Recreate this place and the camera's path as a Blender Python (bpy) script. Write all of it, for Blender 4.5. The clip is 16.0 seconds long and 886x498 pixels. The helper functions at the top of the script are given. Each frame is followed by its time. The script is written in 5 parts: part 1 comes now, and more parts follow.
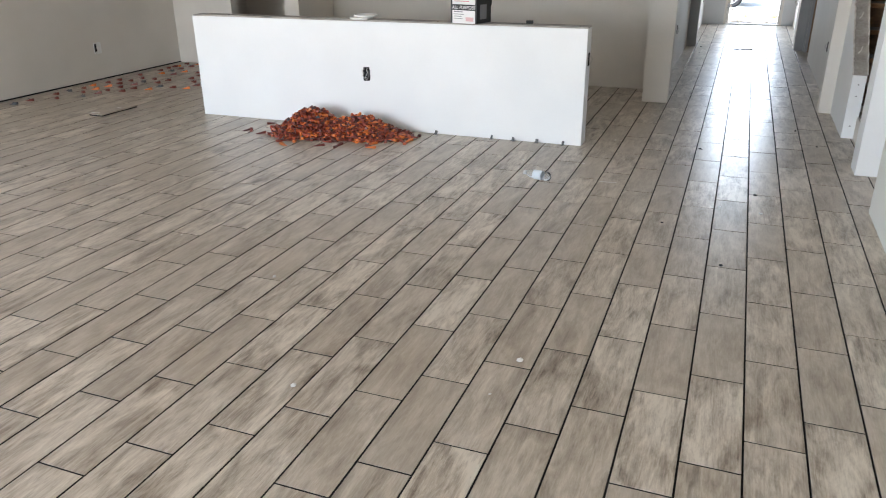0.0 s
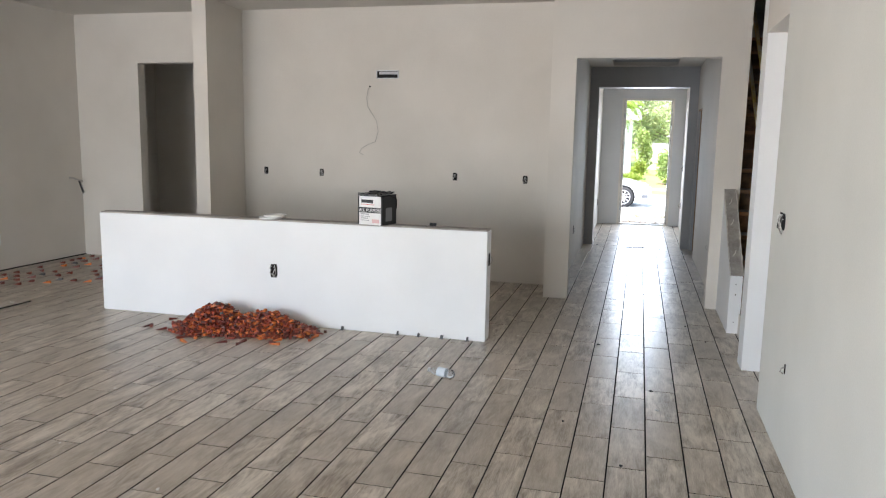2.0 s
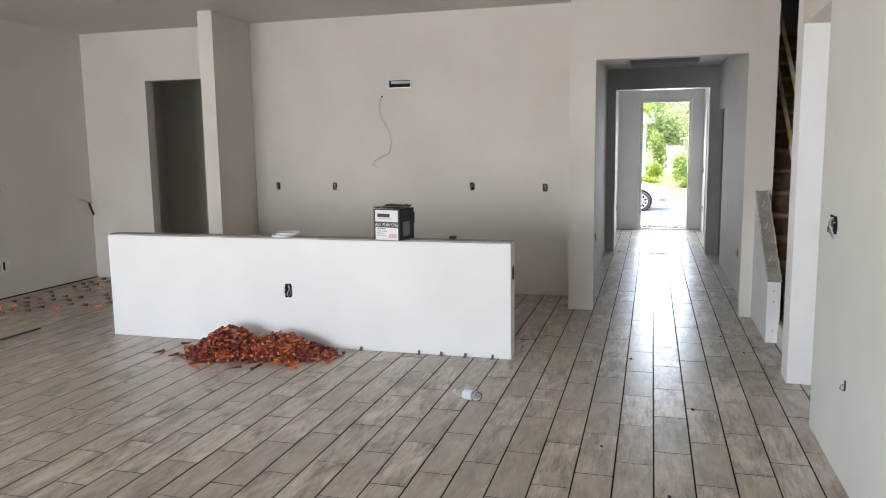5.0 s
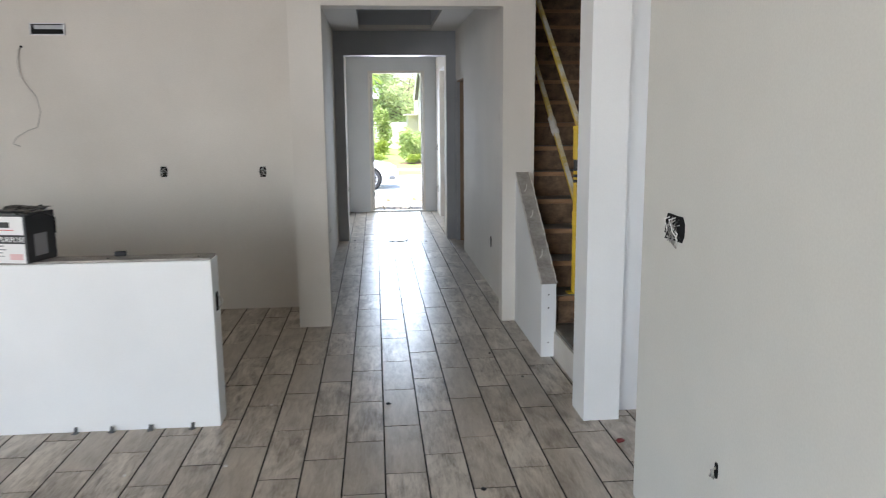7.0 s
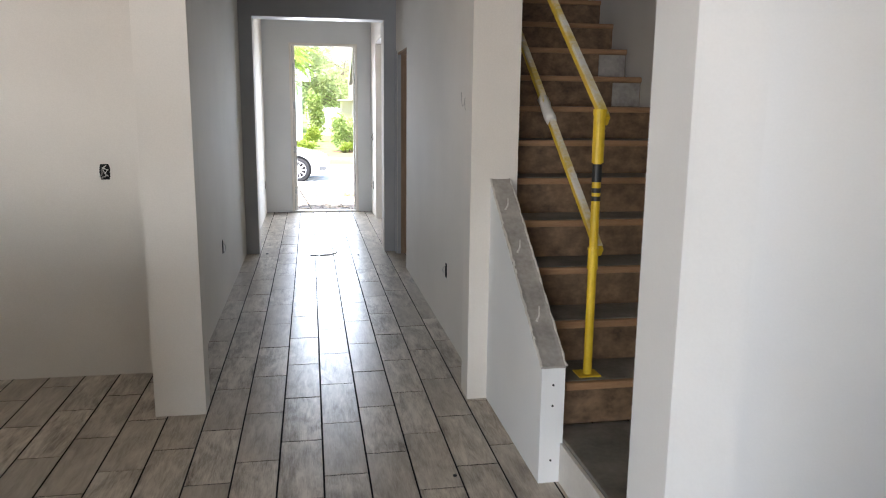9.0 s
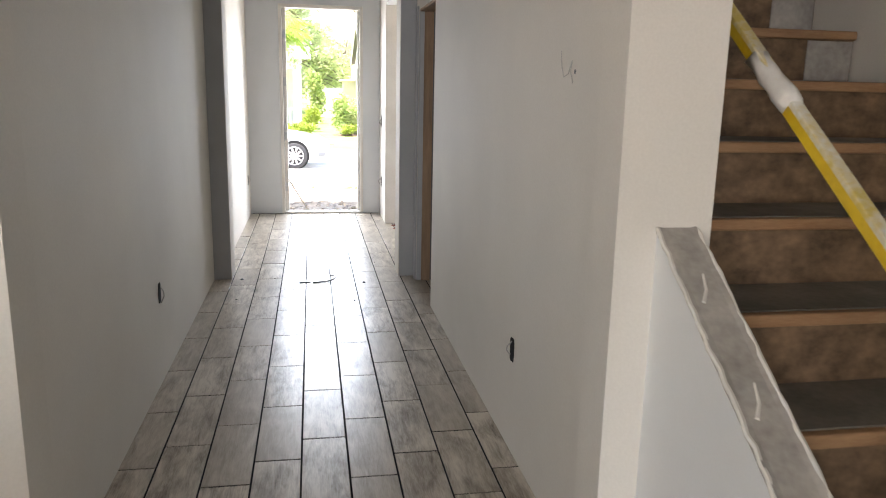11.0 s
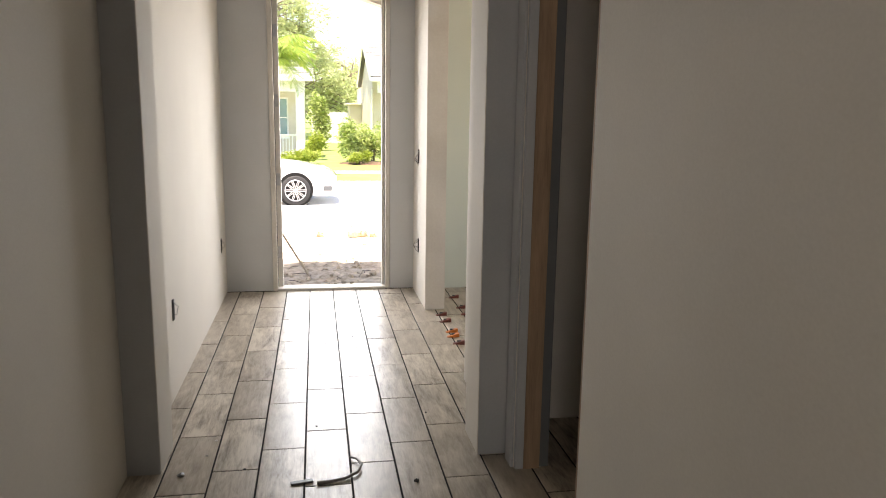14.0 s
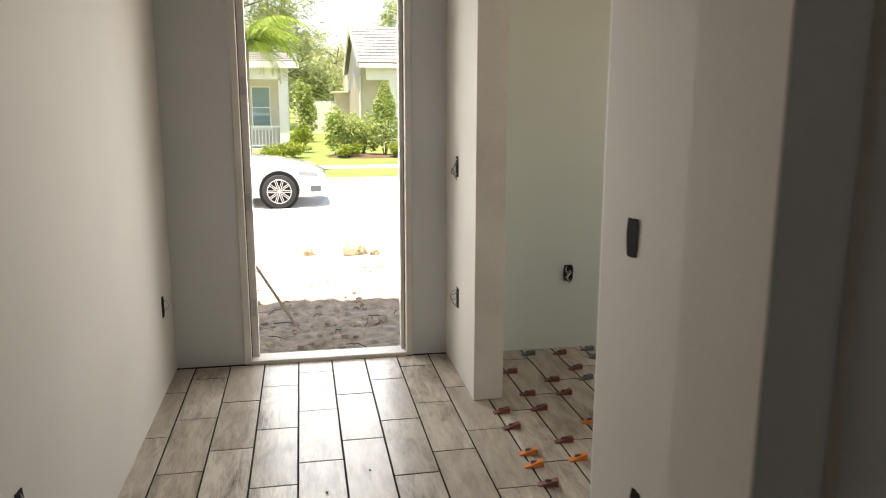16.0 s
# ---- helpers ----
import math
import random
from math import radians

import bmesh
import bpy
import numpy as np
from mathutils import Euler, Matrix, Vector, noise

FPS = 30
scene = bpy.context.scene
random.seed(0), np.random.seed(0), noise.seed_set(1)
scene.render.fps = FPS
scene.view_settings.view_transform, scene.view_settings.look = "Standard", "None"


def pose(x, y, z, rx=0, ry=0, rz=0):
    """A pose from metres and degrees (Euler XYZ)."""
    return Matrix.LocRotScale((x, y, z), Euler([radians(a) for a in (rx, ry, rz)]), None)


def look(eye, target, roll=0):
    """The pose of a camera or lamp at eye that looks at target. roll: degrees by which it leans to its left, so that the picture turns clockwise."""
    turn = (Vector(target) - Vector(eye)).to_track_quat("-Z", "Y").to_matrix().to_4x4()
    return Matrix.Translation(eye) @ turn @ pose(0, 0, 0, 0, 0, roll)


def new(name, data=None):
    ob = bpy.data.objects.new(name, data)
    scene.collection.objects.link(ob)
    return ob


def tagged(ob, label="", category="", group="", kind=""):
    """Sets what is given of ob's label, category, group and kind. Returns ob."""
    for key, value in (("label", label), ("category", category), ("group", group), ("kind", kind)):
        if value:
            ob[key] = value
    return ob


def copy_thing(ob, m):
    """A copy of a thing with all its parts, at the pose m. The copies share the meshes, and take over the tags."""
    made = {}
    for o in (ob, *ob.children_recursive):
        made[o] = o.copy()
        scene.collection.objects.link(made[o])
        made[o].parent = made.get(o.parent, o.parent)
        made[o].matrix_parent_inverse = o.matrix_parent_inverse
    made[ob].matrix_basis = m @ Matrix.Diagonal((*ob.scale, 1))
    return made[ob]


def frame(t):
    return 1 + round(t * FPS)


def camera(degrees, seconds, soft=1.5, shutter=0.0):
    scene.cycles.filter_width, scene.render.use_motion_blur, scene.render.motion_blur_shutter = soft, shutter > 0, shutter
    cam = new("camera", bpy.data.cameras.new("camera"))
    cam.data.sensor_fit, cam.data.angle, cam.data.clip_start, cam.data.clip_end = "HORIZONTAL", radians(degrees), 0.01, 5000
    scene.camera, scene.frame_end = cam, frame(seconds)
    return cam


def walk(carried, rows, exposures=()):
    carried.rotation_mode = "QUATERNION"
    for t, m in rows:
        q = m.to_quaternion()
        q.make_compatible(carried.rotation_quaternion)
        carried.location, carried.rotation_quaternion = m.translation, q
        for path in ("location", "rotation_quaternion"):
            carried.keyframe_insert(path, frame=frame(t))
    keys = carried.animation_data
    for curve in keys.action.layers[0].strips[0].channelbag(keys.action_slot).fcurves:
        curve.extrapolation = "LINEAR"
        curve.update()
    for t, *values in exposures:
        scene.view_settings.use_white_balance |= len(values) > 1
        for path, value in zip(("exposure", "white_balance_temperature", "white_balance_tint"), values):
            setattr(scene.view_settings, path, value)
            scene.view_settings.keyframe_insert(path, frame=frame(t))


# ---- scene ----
cam = camera(61.6, 16.0, soft=1.0, shutter=0.25)
PATH = [
    (0, (0.072, 0.313, 1.534), (-0.596, 2.032, 0.758), -0.5),
    (0.5, (0.103, 0.316, 1.54), (-0.485, 2.075, 0.791), 0.4),
    (1, (0.117, 0.321, 1.575), (-0.415, 2.145, 0.951), 0.7),
    (1.5, (0.145, 0.319, 1.591), (-0.382, 2.199, 1.156), 0.9),
    (2, (0.145, 0.331, 1.612), (-0.353, 2.245, 1.318), 1.1),
    (2.5, (0.135, 0.33, 1.642), (-0.329, 2.264, 1.439), 1.2),
    (3, (0.147, 0.317, 1.651), (-0.304, 2.26, 1.497), 1.2),
    (3.5, (0.14, 0.312, 1.61), (-0.316, 2.254, 1.475), 1.2),
    (3.7, (0.139, 0.304, 1.611), (-0.328, 2.244, 1.467), 1.0),
    (5.8, (-0.185, 1.063, 1.598), (-0.734, 2.959, 1.276), -1.3),
    (6, (-0.233, 1.221, 1.591), (-0.623, 3.157, 1.273), -0.5),
    (6.5, (-0.202, 1.674, 1.578), (-0.246, 3.646, 1.249), -0.9),
    (7, (-0.131, 2.228, 1.576), (0.044, 4.191, 1.238), -0.5),
    (7.5, (-0.091, 2.749, 1.557), (0.225, 4.697, 1.23), 0.6),
    (8, (0.007, 3.236, 1.538), (0.352, 5.179, 1.217), 0.4),
    (8.5, (-0.001, 3.716, 1.528), (0.336, 5.655, 1.171), 0.8),
    (8.7, (0.015, 3.914, 1.533), (0.359, 5.85, 1.17), 0.6),
    (10.8, (0.118, 6.113, 1.502), (0.481, 8.035, 1.086), 1.24),
    (11, (0.132, 6.281, 1.496), (0.475, 8.208, 1.081), 1.23),
    (11.5, (0.16, 6.749, 1.497), (0.492, 8.685, 1.117), 0.34),
    (12, (0.154, 7.241, 1.522), (0.411, 9.19, 1.154), -0.01),
    (12.5, (0.125, 7.75, 1.525), (0.382, 9.697, 1.147), 0.28),
    (13, (0.132, 8.243, 1.533), (0.376, 10.194, 1.168), 0.44),
    (13.5, (0.115, 8.793, 1.51), (0.374, 10.747, 1.17), 0.82),
    (14, (0.136, 9.208, 1.472), (0.469, 11.148, 1.118), 0.87),
    (14.5, (0.138, 9.71, 1.477), (0.503, 11.645, 1.126), 0.89),
    (15, (0.154, 10.275, 1.501), (0.554, 12.203, 1.154), 0.23),
    (15.5, (0.179, 10.736, 1.478), (0.569, 12.666, 1.129), 0.21),
    (16, (0.128, 11.225, 1.481), (0.493, 13.153, 1.095), 0.11),
]
walk(cam, [(t, look(eye, target, roll)) for t, eye, target, roll in PATH], exposures=[(0, 2.1, 6150, 12), (2, 1.95, 6200, 13), (3.5, 1.92, 6230, 13), (6, 1.94, 6200, 13), (7, 1.82, 6050, 12), (8.5, 1.98, 6250, 14), (11, 2.36, 6700, 15), (12, 1.86, 7350, 17), (14, 1.66, 7650, 17), (15.5, 1.32, 7750, 16), (16, 1.02, 7750, 15)])

# ---- world, sun, exposure ----
SUN_ELEV, SUN_AZ = radians(76), radians(212)
world = bpy.data.worlds.new("sky_world")
scene.world = world
world.use_nodes = True
wn = world.node_tree.nodes
sky = wn.new("ShaderNodeTexSky")
sky.sky_type, sky.sun_disc = "NISHITA", False
sky.sun_elevation, sky.sun_rotation = SUN_ELEV, SUN_AZ
wn["Background"].inputs["Strength"].default_value = 0.15
world.node_tree.links.new(sky.outputs[0], wn["Background"].inputs["Color"])
sun = new("sun", bpy.data.lights.new("sun", "SUN"))
sun.data.energy, sun.data.angle, sun.data.color = 5.0, radians(0.6), (1.0, 0.95, 0.87)
sun.matrix_world = look((math.sin(SUN_AZ) * math.cos(SUN_ELEV) * 50, math.cos(SUN_AZ) * math.cos(SUN_ELEV) * 50, math.sin(SUN_ELEV) * 50), (0, 0, 0))


def window_light(name, w, h, power, m, color=(0.93, 0.97, 1.0), spread=170):
    """An area lamp set in an opening, for its sky light or as fill."""
    ob = new(name, bpy.data.lights.new(name, "AREA"))
    ob.data.shape, ob.data.size, ob.data.size_y, ob.data.energy, ob.data.color = "RECTANGLE", w, h, power, color
    ob.data.spread = radians(spread)
    ob.matrix_world = m
    return ob


window_light("patio_door_light", 4.4, 2.35, 94, look((-4.2, -4.5, 1.22), (-3.2, 0, 1.6)))
# added fill from the left; no door is known on that side
window_light("left_fill_light", 5.4, 2.3, 7.5, look((-6.85, 0.2, 1.22), (0, 0.2, 1.9)))
window_light("passage_window_light", 0.7, 1.2, 2.9, look((3.5, 5.5, 1.5), (1, 5.5, 1.3)))
window_light("front_door_light", 0.8, 2.2, 11.5, look((0.26, 15.78, 1.25), (0.26, 12, 0.2)), (0.82, 0.91, 1.0), 125)
# added fill that brightens the side room; no window is known there
window_light("side_room_fill_light", 1.2, 1.3, 4.2, look((3.55, 14.0, 1.5), (1.0, 14.0, 0.9)), (1.0, 0.98, 0.92))


# ---- materials ----
def nodes_of(name):
    m = bpy.data.materials.new(name)
    m.use_nodes = True
    return m, m.node_tree.nodes, m.node_tree.links, m.node_tree.nodes["Principled BSDF"]


def surface(name, dark, light, scale=4.0, rough=0.6, bump=0.1, fine=60.0, metal=0.0, stretch=(1, 1, 1), spread=0.25, spec=0.5, coat=0.0):
    """A surface with broad blotches, fine grain and relief."""
    m, n, l, b = nodes_of(name)
    tc = n.new("ShaderNodeNewGeometry")
    mp = n.new("ShaderNodeMapping")
    mp.inputs["Scale"].default_value = stretch
    l.new(tc.outputs["Position"], mp.inputs["Vector"])
    big, small = n.new("ShaderNodeTexNoise"), n.new("ShaderNodeTexNoise")
    big.inputs["Scale"].default_value, big.inputs["Detail"].default_value = scale, 5
    small.inputs["Scale"].default_value, small.inputs["Detail"].default_value = fine, 3
    for t in (big, small):
        l.new(mp.outputs[0], t.inputs["Vector"])
    mix = n.new("ShaderNodeMath")
    mix.operation = "MULTIPLY_ADD"
    l.new(small.outputs[0], mix.inputs[0])
    mix.inputs[1].default_value = 0.35
    l.new(big.outputs[0], mix.inputs[2])
    ramp = n.new("ShaderNodeValToRGB")
    ramp.color_ramp.elements[0].position, ramp.color_ramp.elements[1].position = 0.67 - spread, 0.67 + spread
    ramp.color_ramp.elements[0].color, ramp.color_ramp.elements[1].color = (*dark, 1), (*light, 1)
    l.new(mix.outputs[0], ramp.inputs[0])
    l.new(ramp.outputs[0], b.inputs["Base Color"])
    rr = n.new("ShaderNodeMapRange")
    rr.inputs["To Min"].default_value, rr.inputs["To Max"].default_value = max(rough - 0.12, 0.03), min(rough + 0.12, 1)
    l.new(big.outputs[0], rr.inputs["Value"])
    l.new(rr.outputs[0], b.inputs["Roughness"])
    b.inputs["Metallic"].default_value, b.inputs["Specular IOR Level"].default_value = metal, spec
    b.inputs["Coat Weight"].default_value = coat
    if bump:
        bp = n.new("ShaderNodeBump")
        bp.inputs["Strength"].default_value, bp.inputs["Distance"].default_value = bump, 0.01
        l.new(mix.outputs[0], bp.inputs["Height"])
        l.new(bp.outputs[0], b.inputs["Normal"])
    return m


def random_value(n, l):
    """One number for each piece, whether it is an object or an island of a joined mesh."""
    oi, ge, ad, fr = n.new("ShaderNodeObjectInfo"), n.new("ShaderNodeNewGeometry"), n.new("ShaderNodeMath"), n.new("ShaderNodeMath")
    l.new(oi.outputs["Random"], ad.inputs[0])
    l.new(ge.outputs["Random Per Island"], ad.inputs[1])
    fr.operation = "FRACT"
    l.new(ad.outputs[0], fr.inputs[0])
    return fr.outputs[0], ge.outputs["Position"]


def plank_tile(name):
    """Porcelain plank with a printed weathered-wood grain, each one its own cut of it."""
    m, n, l, b = nodes_of(name)
    rnd, pos = random_value(n, l)
    off = n.new("ShaderNodeCombineXYZ")
    for i, k in enumerate((37.0, 91.0, 13.0)):
        mu = n.new("ShaderNodeMath")
        mu.operation, mu.inputs[1].default_value = "MULTIPLY", k
        l.new(rnd, mu.inputs[0])
        l.new(mu.outputs[0], off.inputs[i])
    add = n.new("ShaderNodeVectorMath")
    l.new(pos, add.inputs[0])
    l.new(off.outputs[0], add.inputs[1])

    def grain(sx, sy, scale, detail, rough=0.6, dist=0.0):
        mp, t = n.new("ShaderNodeMapping"), n.new("ShaderNodeTexNoise")
        mp.inputs["Scale"].default_value = (sx, sy, 1)
        l.new(add.outputs[0], mp.inputs["Vector"])
        l.new(mp.outputs[0], t.inputs["Vector"])
        t.inputs["Scale"].default_value, t.inputs["Detail"].default_value, t.inputs["Roughness"].default_value, t.inputs["Distortion"].default_value = scale, detail, rough, dist
        return t.outputs[0]
    streak, cloud, fine, fleck = grain(10, 1.8, 2.6, 7, 0.62, 1.0), grain(3.2, 1.1, 2.8, 5, 0.58, 0.7), grain(70, 4.0, 3.0, 4), grain(24, 5.0, 3.2, 5, 0.7, 1.4)

    def mad(a, k, c):
        q = n.new("ShaderNodeMath")
        q.operation, q.inputs[1].default_value = "MULTIPLY_ADD", k
        l.new(a, q.inputs[0])
        if isinstance(c, float):
            q.inputs[2].default_value = c
        else:
            l.new(c, q.inputs[2])
        return q.outputs[0]
    v = mad(streak, 0.85, mad(cloud, 1.1, mad(fine, 0.42, mad(fleck, 0.4, mad(rnd, 0.14, -0.965)))))
    amp = mad(rnd, 0.65, 0.30)
    dev, back = n.new("ShaderNodeMath"), n.new("ShaderNodeMath")
    dev.operation, back.operation = "SUBTRACT", "MULTIPLY_ADD"
    l.new(v, dev.inputs[0])
    dev.inputs[1].default_value = 0.52
    l.new(dev.outputs[0], back.inputs[0])
    l.new(amp, back.inputs[1])
    back.inputs[2].default_value = 0.54
    v = back.outputs[0]
    ramp = n.new("ShaderNodeValToRGB")
    e = ramp.color_ramp.elements
    e[0].position, e[0].color = 0.24, (0.12, 0.092, 0.068, 1)
    e[1].position, e[1].color = 0.74, (0.64, 0.575, 0.485, 1)
    for p, c in ((0.36, (0.25, 0.205, 0.16)), (0.48, (0.38, 0.327, 0.265)), (0.58, (0.485, 0.425, 0.352))):
        k = e.new(p)
        k.color = (*c, 1)
    l.new(v, ramp.inputs[0])
    l.new(ramp.outputs[0], b.inputs["Base Color"])
    rr = n.new("ShaderNodeMapRange")
    rr.inputs["To Min"].default_value, rr.inputs["To Max"].default_value = 0.27, 0.35
    b.inputs["Specular IOR Level"].default_value = 0.4
    l.new(cloud, rr.inputs["Value"])
    l.new(rr.outputs[0], b.inputs["Roughness"])
    bp = n.new("ShaderNodeBump")
    bp.inputs["Strength"].default_value, bp.inputs["Distance"].default_value = 0.06, 0.004
    l.new(fine, bp.inputs["Height"])
    l.new(bp.outputs[0], b.inputs["Normal"])
    return m


def coloured_pieces(name, stops, rough=0.45):
    """Moulded plastic pieces of several colours."""
    m, n, l, b = nodes_of(name)
    rnd, _ = random_value(n, l)
    ramp = n.new("ShaderNodeValToRGB")
    ramp.color_ramp.interpolation = "CONSTANT"
    e = ramp.color_ramp.elements
    e[0].position, e[0].color = stops[0][0], (*stops[0][1], 1)
    e[1].position, e[1].color = stops[1][0], (*stops[1][1], 1)
    for p, c in stops[2:]:
        k = e.new(p)
        k.color = (*c, 1)
    l.new(rnd, ramp.inputs[0])
    l.new(ramp.outputs[0], b.inputs["Base Color"])
    b.inputs["Roughness"].default_value = rough
    return m


def plain(name, c, rough=0.5, metal=0.0, **more):
    m, n, l, b = nodes_of(name)
    b.inputs["Base Color"].default_value, b.inputs["Roughness"].default_value, b.inputs["Metallic"].default_value = (*c, 1), rough, metal
    for k, v in more.items():
        b.inputs[k.replace("_", " ")].default_value = v
    return m


def leafy(name, a, c):
    """Leaves: each its own green, a little light passing through."""
    m, n, l, b = nodes_of(name)
    rnd, _ = random_value(n, l)
    ramp = n.new("ShaderNodeValToRGB")
    ramp.color_ramp.elements[0].color, ramp.color_ramp.elements[1].color = (*a, 1), (*c, 1)
    l.new(rnd, ramp.inputs[0])
    l.new(ramp.outputs[0], b.inputs["Base Color"])
    b.inputs["Roughness"].default_value = 0.45
    tr, mx = n.new("ShaderNodeBsdfTranslucent"), n.new("ShaderNodeMixShader")
    l.new(ramp.outputs[0], tr.inputs["Color"])
    mx.inputs[0].default_value = 0.45
    l.new(b.outputs[0], mx.inputs[1])
    l.new(tr.outputs[0], mx.inputs[2])
    l.new(mx.outputs[0], n["Material Output"].inputs["Surface"])
    return m


WALL = surface("primed_drywall", (0.62, 0.585, 0.53), (0.755, 0.72, 0.665), 0.9, 0.75, 0.07, 140)
# drywall cooled and greyed in colour to stand for the backlit wall's shade
FRONT = surface("shaded_front_drywall", (0.56, 0.575, 0.59), (0.66, 0.67, 0.68), 1.2, 0.7, 0.06, 140)
SIDEWALL = surface("pale_grey_primer", (0.60, 0.60, 0.56), (0.72, 0.72, 0.68), 0.9, 0.75, 0.07, 140)
WHITE = surface("white_primed_board", (0.78, 0.79, 0.79), (0.85, 0.86, 0.86), 1.6, 0.55, 0.05, 140)
CEIL = surface("ceiling_paint", (0.60, 0.575, 0.535), (0.67, 0.645, 0.60), 1.0, 0.75, 0.06, 120)
GREENBOARD = surface("pale_green_board", (0.60, 0.66, 0.60), (0.68, 0.73, 0.66), 1.2, 0.6, 0.05, 120)
GREY = surface("grey_primer_and_shade", (0.40, 0.415, 0.44), (0.48, 0.49, 0.51), 2.0, 0.5, 0.05, 120)
TILE = plank_tile("wood_look_tile")
PLASTER = surface("dried_plaster", (0.60, 0.57, 0.53), (0.76, 0.74, 0.70), 14, 0.8, 0.3, 60)
MORTAR = surface("mortar_bed", (0.006, 0.006, 0.006), (0.02, 0.018, 0.016), 8, 0.95, 0.3, 90)
CAPRAW = surface("raw_wall_cap", (0.22, 0.20, 0.18), (0.52, 0.49, 0.45), 6, 0.75, 0.25, 50)
SUBTREAD = surface("dusty_plywood_tread", (0.13, 0.12, 0.105), (0.27, 0.25, 0.215), 5, 0.85, 0.2, 50)
OSB = surface("stained_osb", (0.06, 0.036, 0.02), (0.29, 0.18, 0.10), 9, 0.7, 0.25, 34, stretch=(1.4, 1, 1.8), spread=0.28)
NOSING = surface("bare_pine", (0.24, 0.12, 0.055), (0.42, 0.25, 0.13), 4, 0.65, 0.15, 40, stretch=(1, 6, 6))
RAWJAMB = surface("raw_wood_jamb", (0.22, 0.14, 0.085), (0.42, 0.28, 0.18), 3, 0.65, 0.15, 30, stretch=(8, 8, 0.6))
PALEWOOD = surface("pale_bare_wood", (0.44, 0.34, 0.24), (0.62, 0.52, 0.39), 3, 0.6, 0.1, 40)
PAINTJAMB = surface("scuffed_painted_jamb", (0.60, 0.56, 0.51), (0.74, 0.71, 0.66), 3, 0.55, 0.05, 60)
YELLOW = surface("yellow_paint", (0.55, 0.35, 0.01), (0.78, 0.55, 0.03), 7, 0.4, 0.1, 60)
SPLATTER = surface("plaster_spattered_rail", (0.62, 0.47, 0.12), (0.74, 0.72, 0.66), 5, 0.6, 0.2, 50, spread=0.12)
BLACK = plain("black_tape", (0.015, 0.015, 0.016), 0.45)
# near-black that puts the shade of holes and hollows into the colour
DARKBOX = plain("hollow_shade", (0.02, 0.02, 0.02), 0.9, Specular_IOR_Level=0.1)
METAL = surface("galvanised_steel", (0.42, 0.43, 0.44), (0.62, 0.63, 0.64), 12, 0.35, 0.08, 60, metal=0.9)
CANSTEEL = plain("dull_can_steel", (0.16, 0.155, 0.15), 0.5, 0.5)
PLASTIC_WHITE = plain("white_plastic", (0.8, 0.8, 0.78), 0.4)
WIRE_PALE = plain("pale_wire", (0.46, 0.44, 0.41), 0.5)
WIRE_GREY = plain("grey_wire", (0.30, 0.28, 0.26), 0.5)
CARTON = plain("carton_white", (0.80, 0.79, 0.78), 0.5)
CARTON_INK = plain("carton_black", (0.02, 0.02, 0.022), 0.45)
CARTON_RED = plain("carton_red", (0.6, 0.12, 0.12), 0.5)
CARTON_PINK = plain("carton_pink", (0.70, 0.46, 0.46), 0.5)
CARTON_GREY = plain("carton_grey_print", (0.25, 0.25, 0.26), 0.5)
BAG = plain("black_plastic_film", (0.03, 0.03, 0.03), 0.25)
CLEAR = plain("clear_plastic", (0.95, 0.97, 1.0), 0.08, Transmission_Weight=0.92, IOR=1.3)
BLUE_LABEL = plain("blue_label", (0.72, 0.79, 0.84), 0.4)
WEDGES = coloured_pieces("wedge_plastic", [(0.0, (0.14, 0.026, 0.017)), (0.30, (0.24, 0.040, 0.020)), (0.54, (0.40, 0.075, 0.018)), (0.70, (0.60, 0.17, 0.035)), (0.86, (0.09, 0.025, 0.02)), (0.97, (0.08, 0.09, 0.10))])
ORANGE = plain("orange_plastic", (0.72, 0.22, 0.045), 0.4)
BROWNRED = plain("brick_red_plastic", (0.20, 0.055, 0.04), 0.45)
GREYCLIP = plain("grey_clip_plastic", (0.12, 0.125, 0.13), 0.4)
DEBRIS_DARK = plain("dark_scrap", (0.02, 0.02, 0.022), 0.6)
DEBRIS_LIGHT = surface("plaster_crumb", (0.6, 0.59, 0.56), (0.8, 0.79, 0.77), 30, 0.8, 0.2, 90)
DEBRIS_RED = plain("dark_red_scrap", (0.18, 0.03, 0.03), 0.5)
DIRT = surface("turned_soil", (0.32, 0.245, 0.165), (0.78, 0.65, 0.49), 11, 0.95, 1.0, 45)
MULCH = surface("bark_mulch", (0.06, 0.035, 0.02), (0.20, 0.13, 0.085), 9, 0.95, 1.0, 40)
SAND = surface("pale_sandy_ground", (0.62, 0.59, 0.53), (0.78, 0.75, 0.69), 1.2, 0.95, 0.4, 18)
ASPHALT = surface("pale_street", (0.55, 0.54, 0.51), (0.68, 0.67, 0.64), 0.8, 0.9, 0.2, 40)
CONCRETE = surface("concrete", (0.52, 0.50, 0.46), (0.66, 0.64, 0.60), 1.5, 0.85, 0.2, 40)
LAWN = surface("lawn", (0.14, 0.21, 0.05), (0.27, 0.34, 0.09), 1.5, 0.9, 0.6, 40)
STUCCO = surface("beige_stucco", (0.62, 0.55, 0.45), (0.72, 0.66, 0.56), 2, 0.85, 0.2, 50)
TRIM = plain("white_trim", (0.8, 0.79, 0.76), 0.5)
ROOFTILE = surface("pale_roof_tile", (0.50, 0.49, 0.47), (0.64, 0.63, 0.61), 3, 0.7, 0.15, 30)
ROOFGAP = plain("roof_joint", (0.13, 0.122, 0.115), 0.8)
PANE = plain("window_glass", (0.22, 0.33, 0.34), 0.05, 0.0, Specular_IOR_Level=0.9)
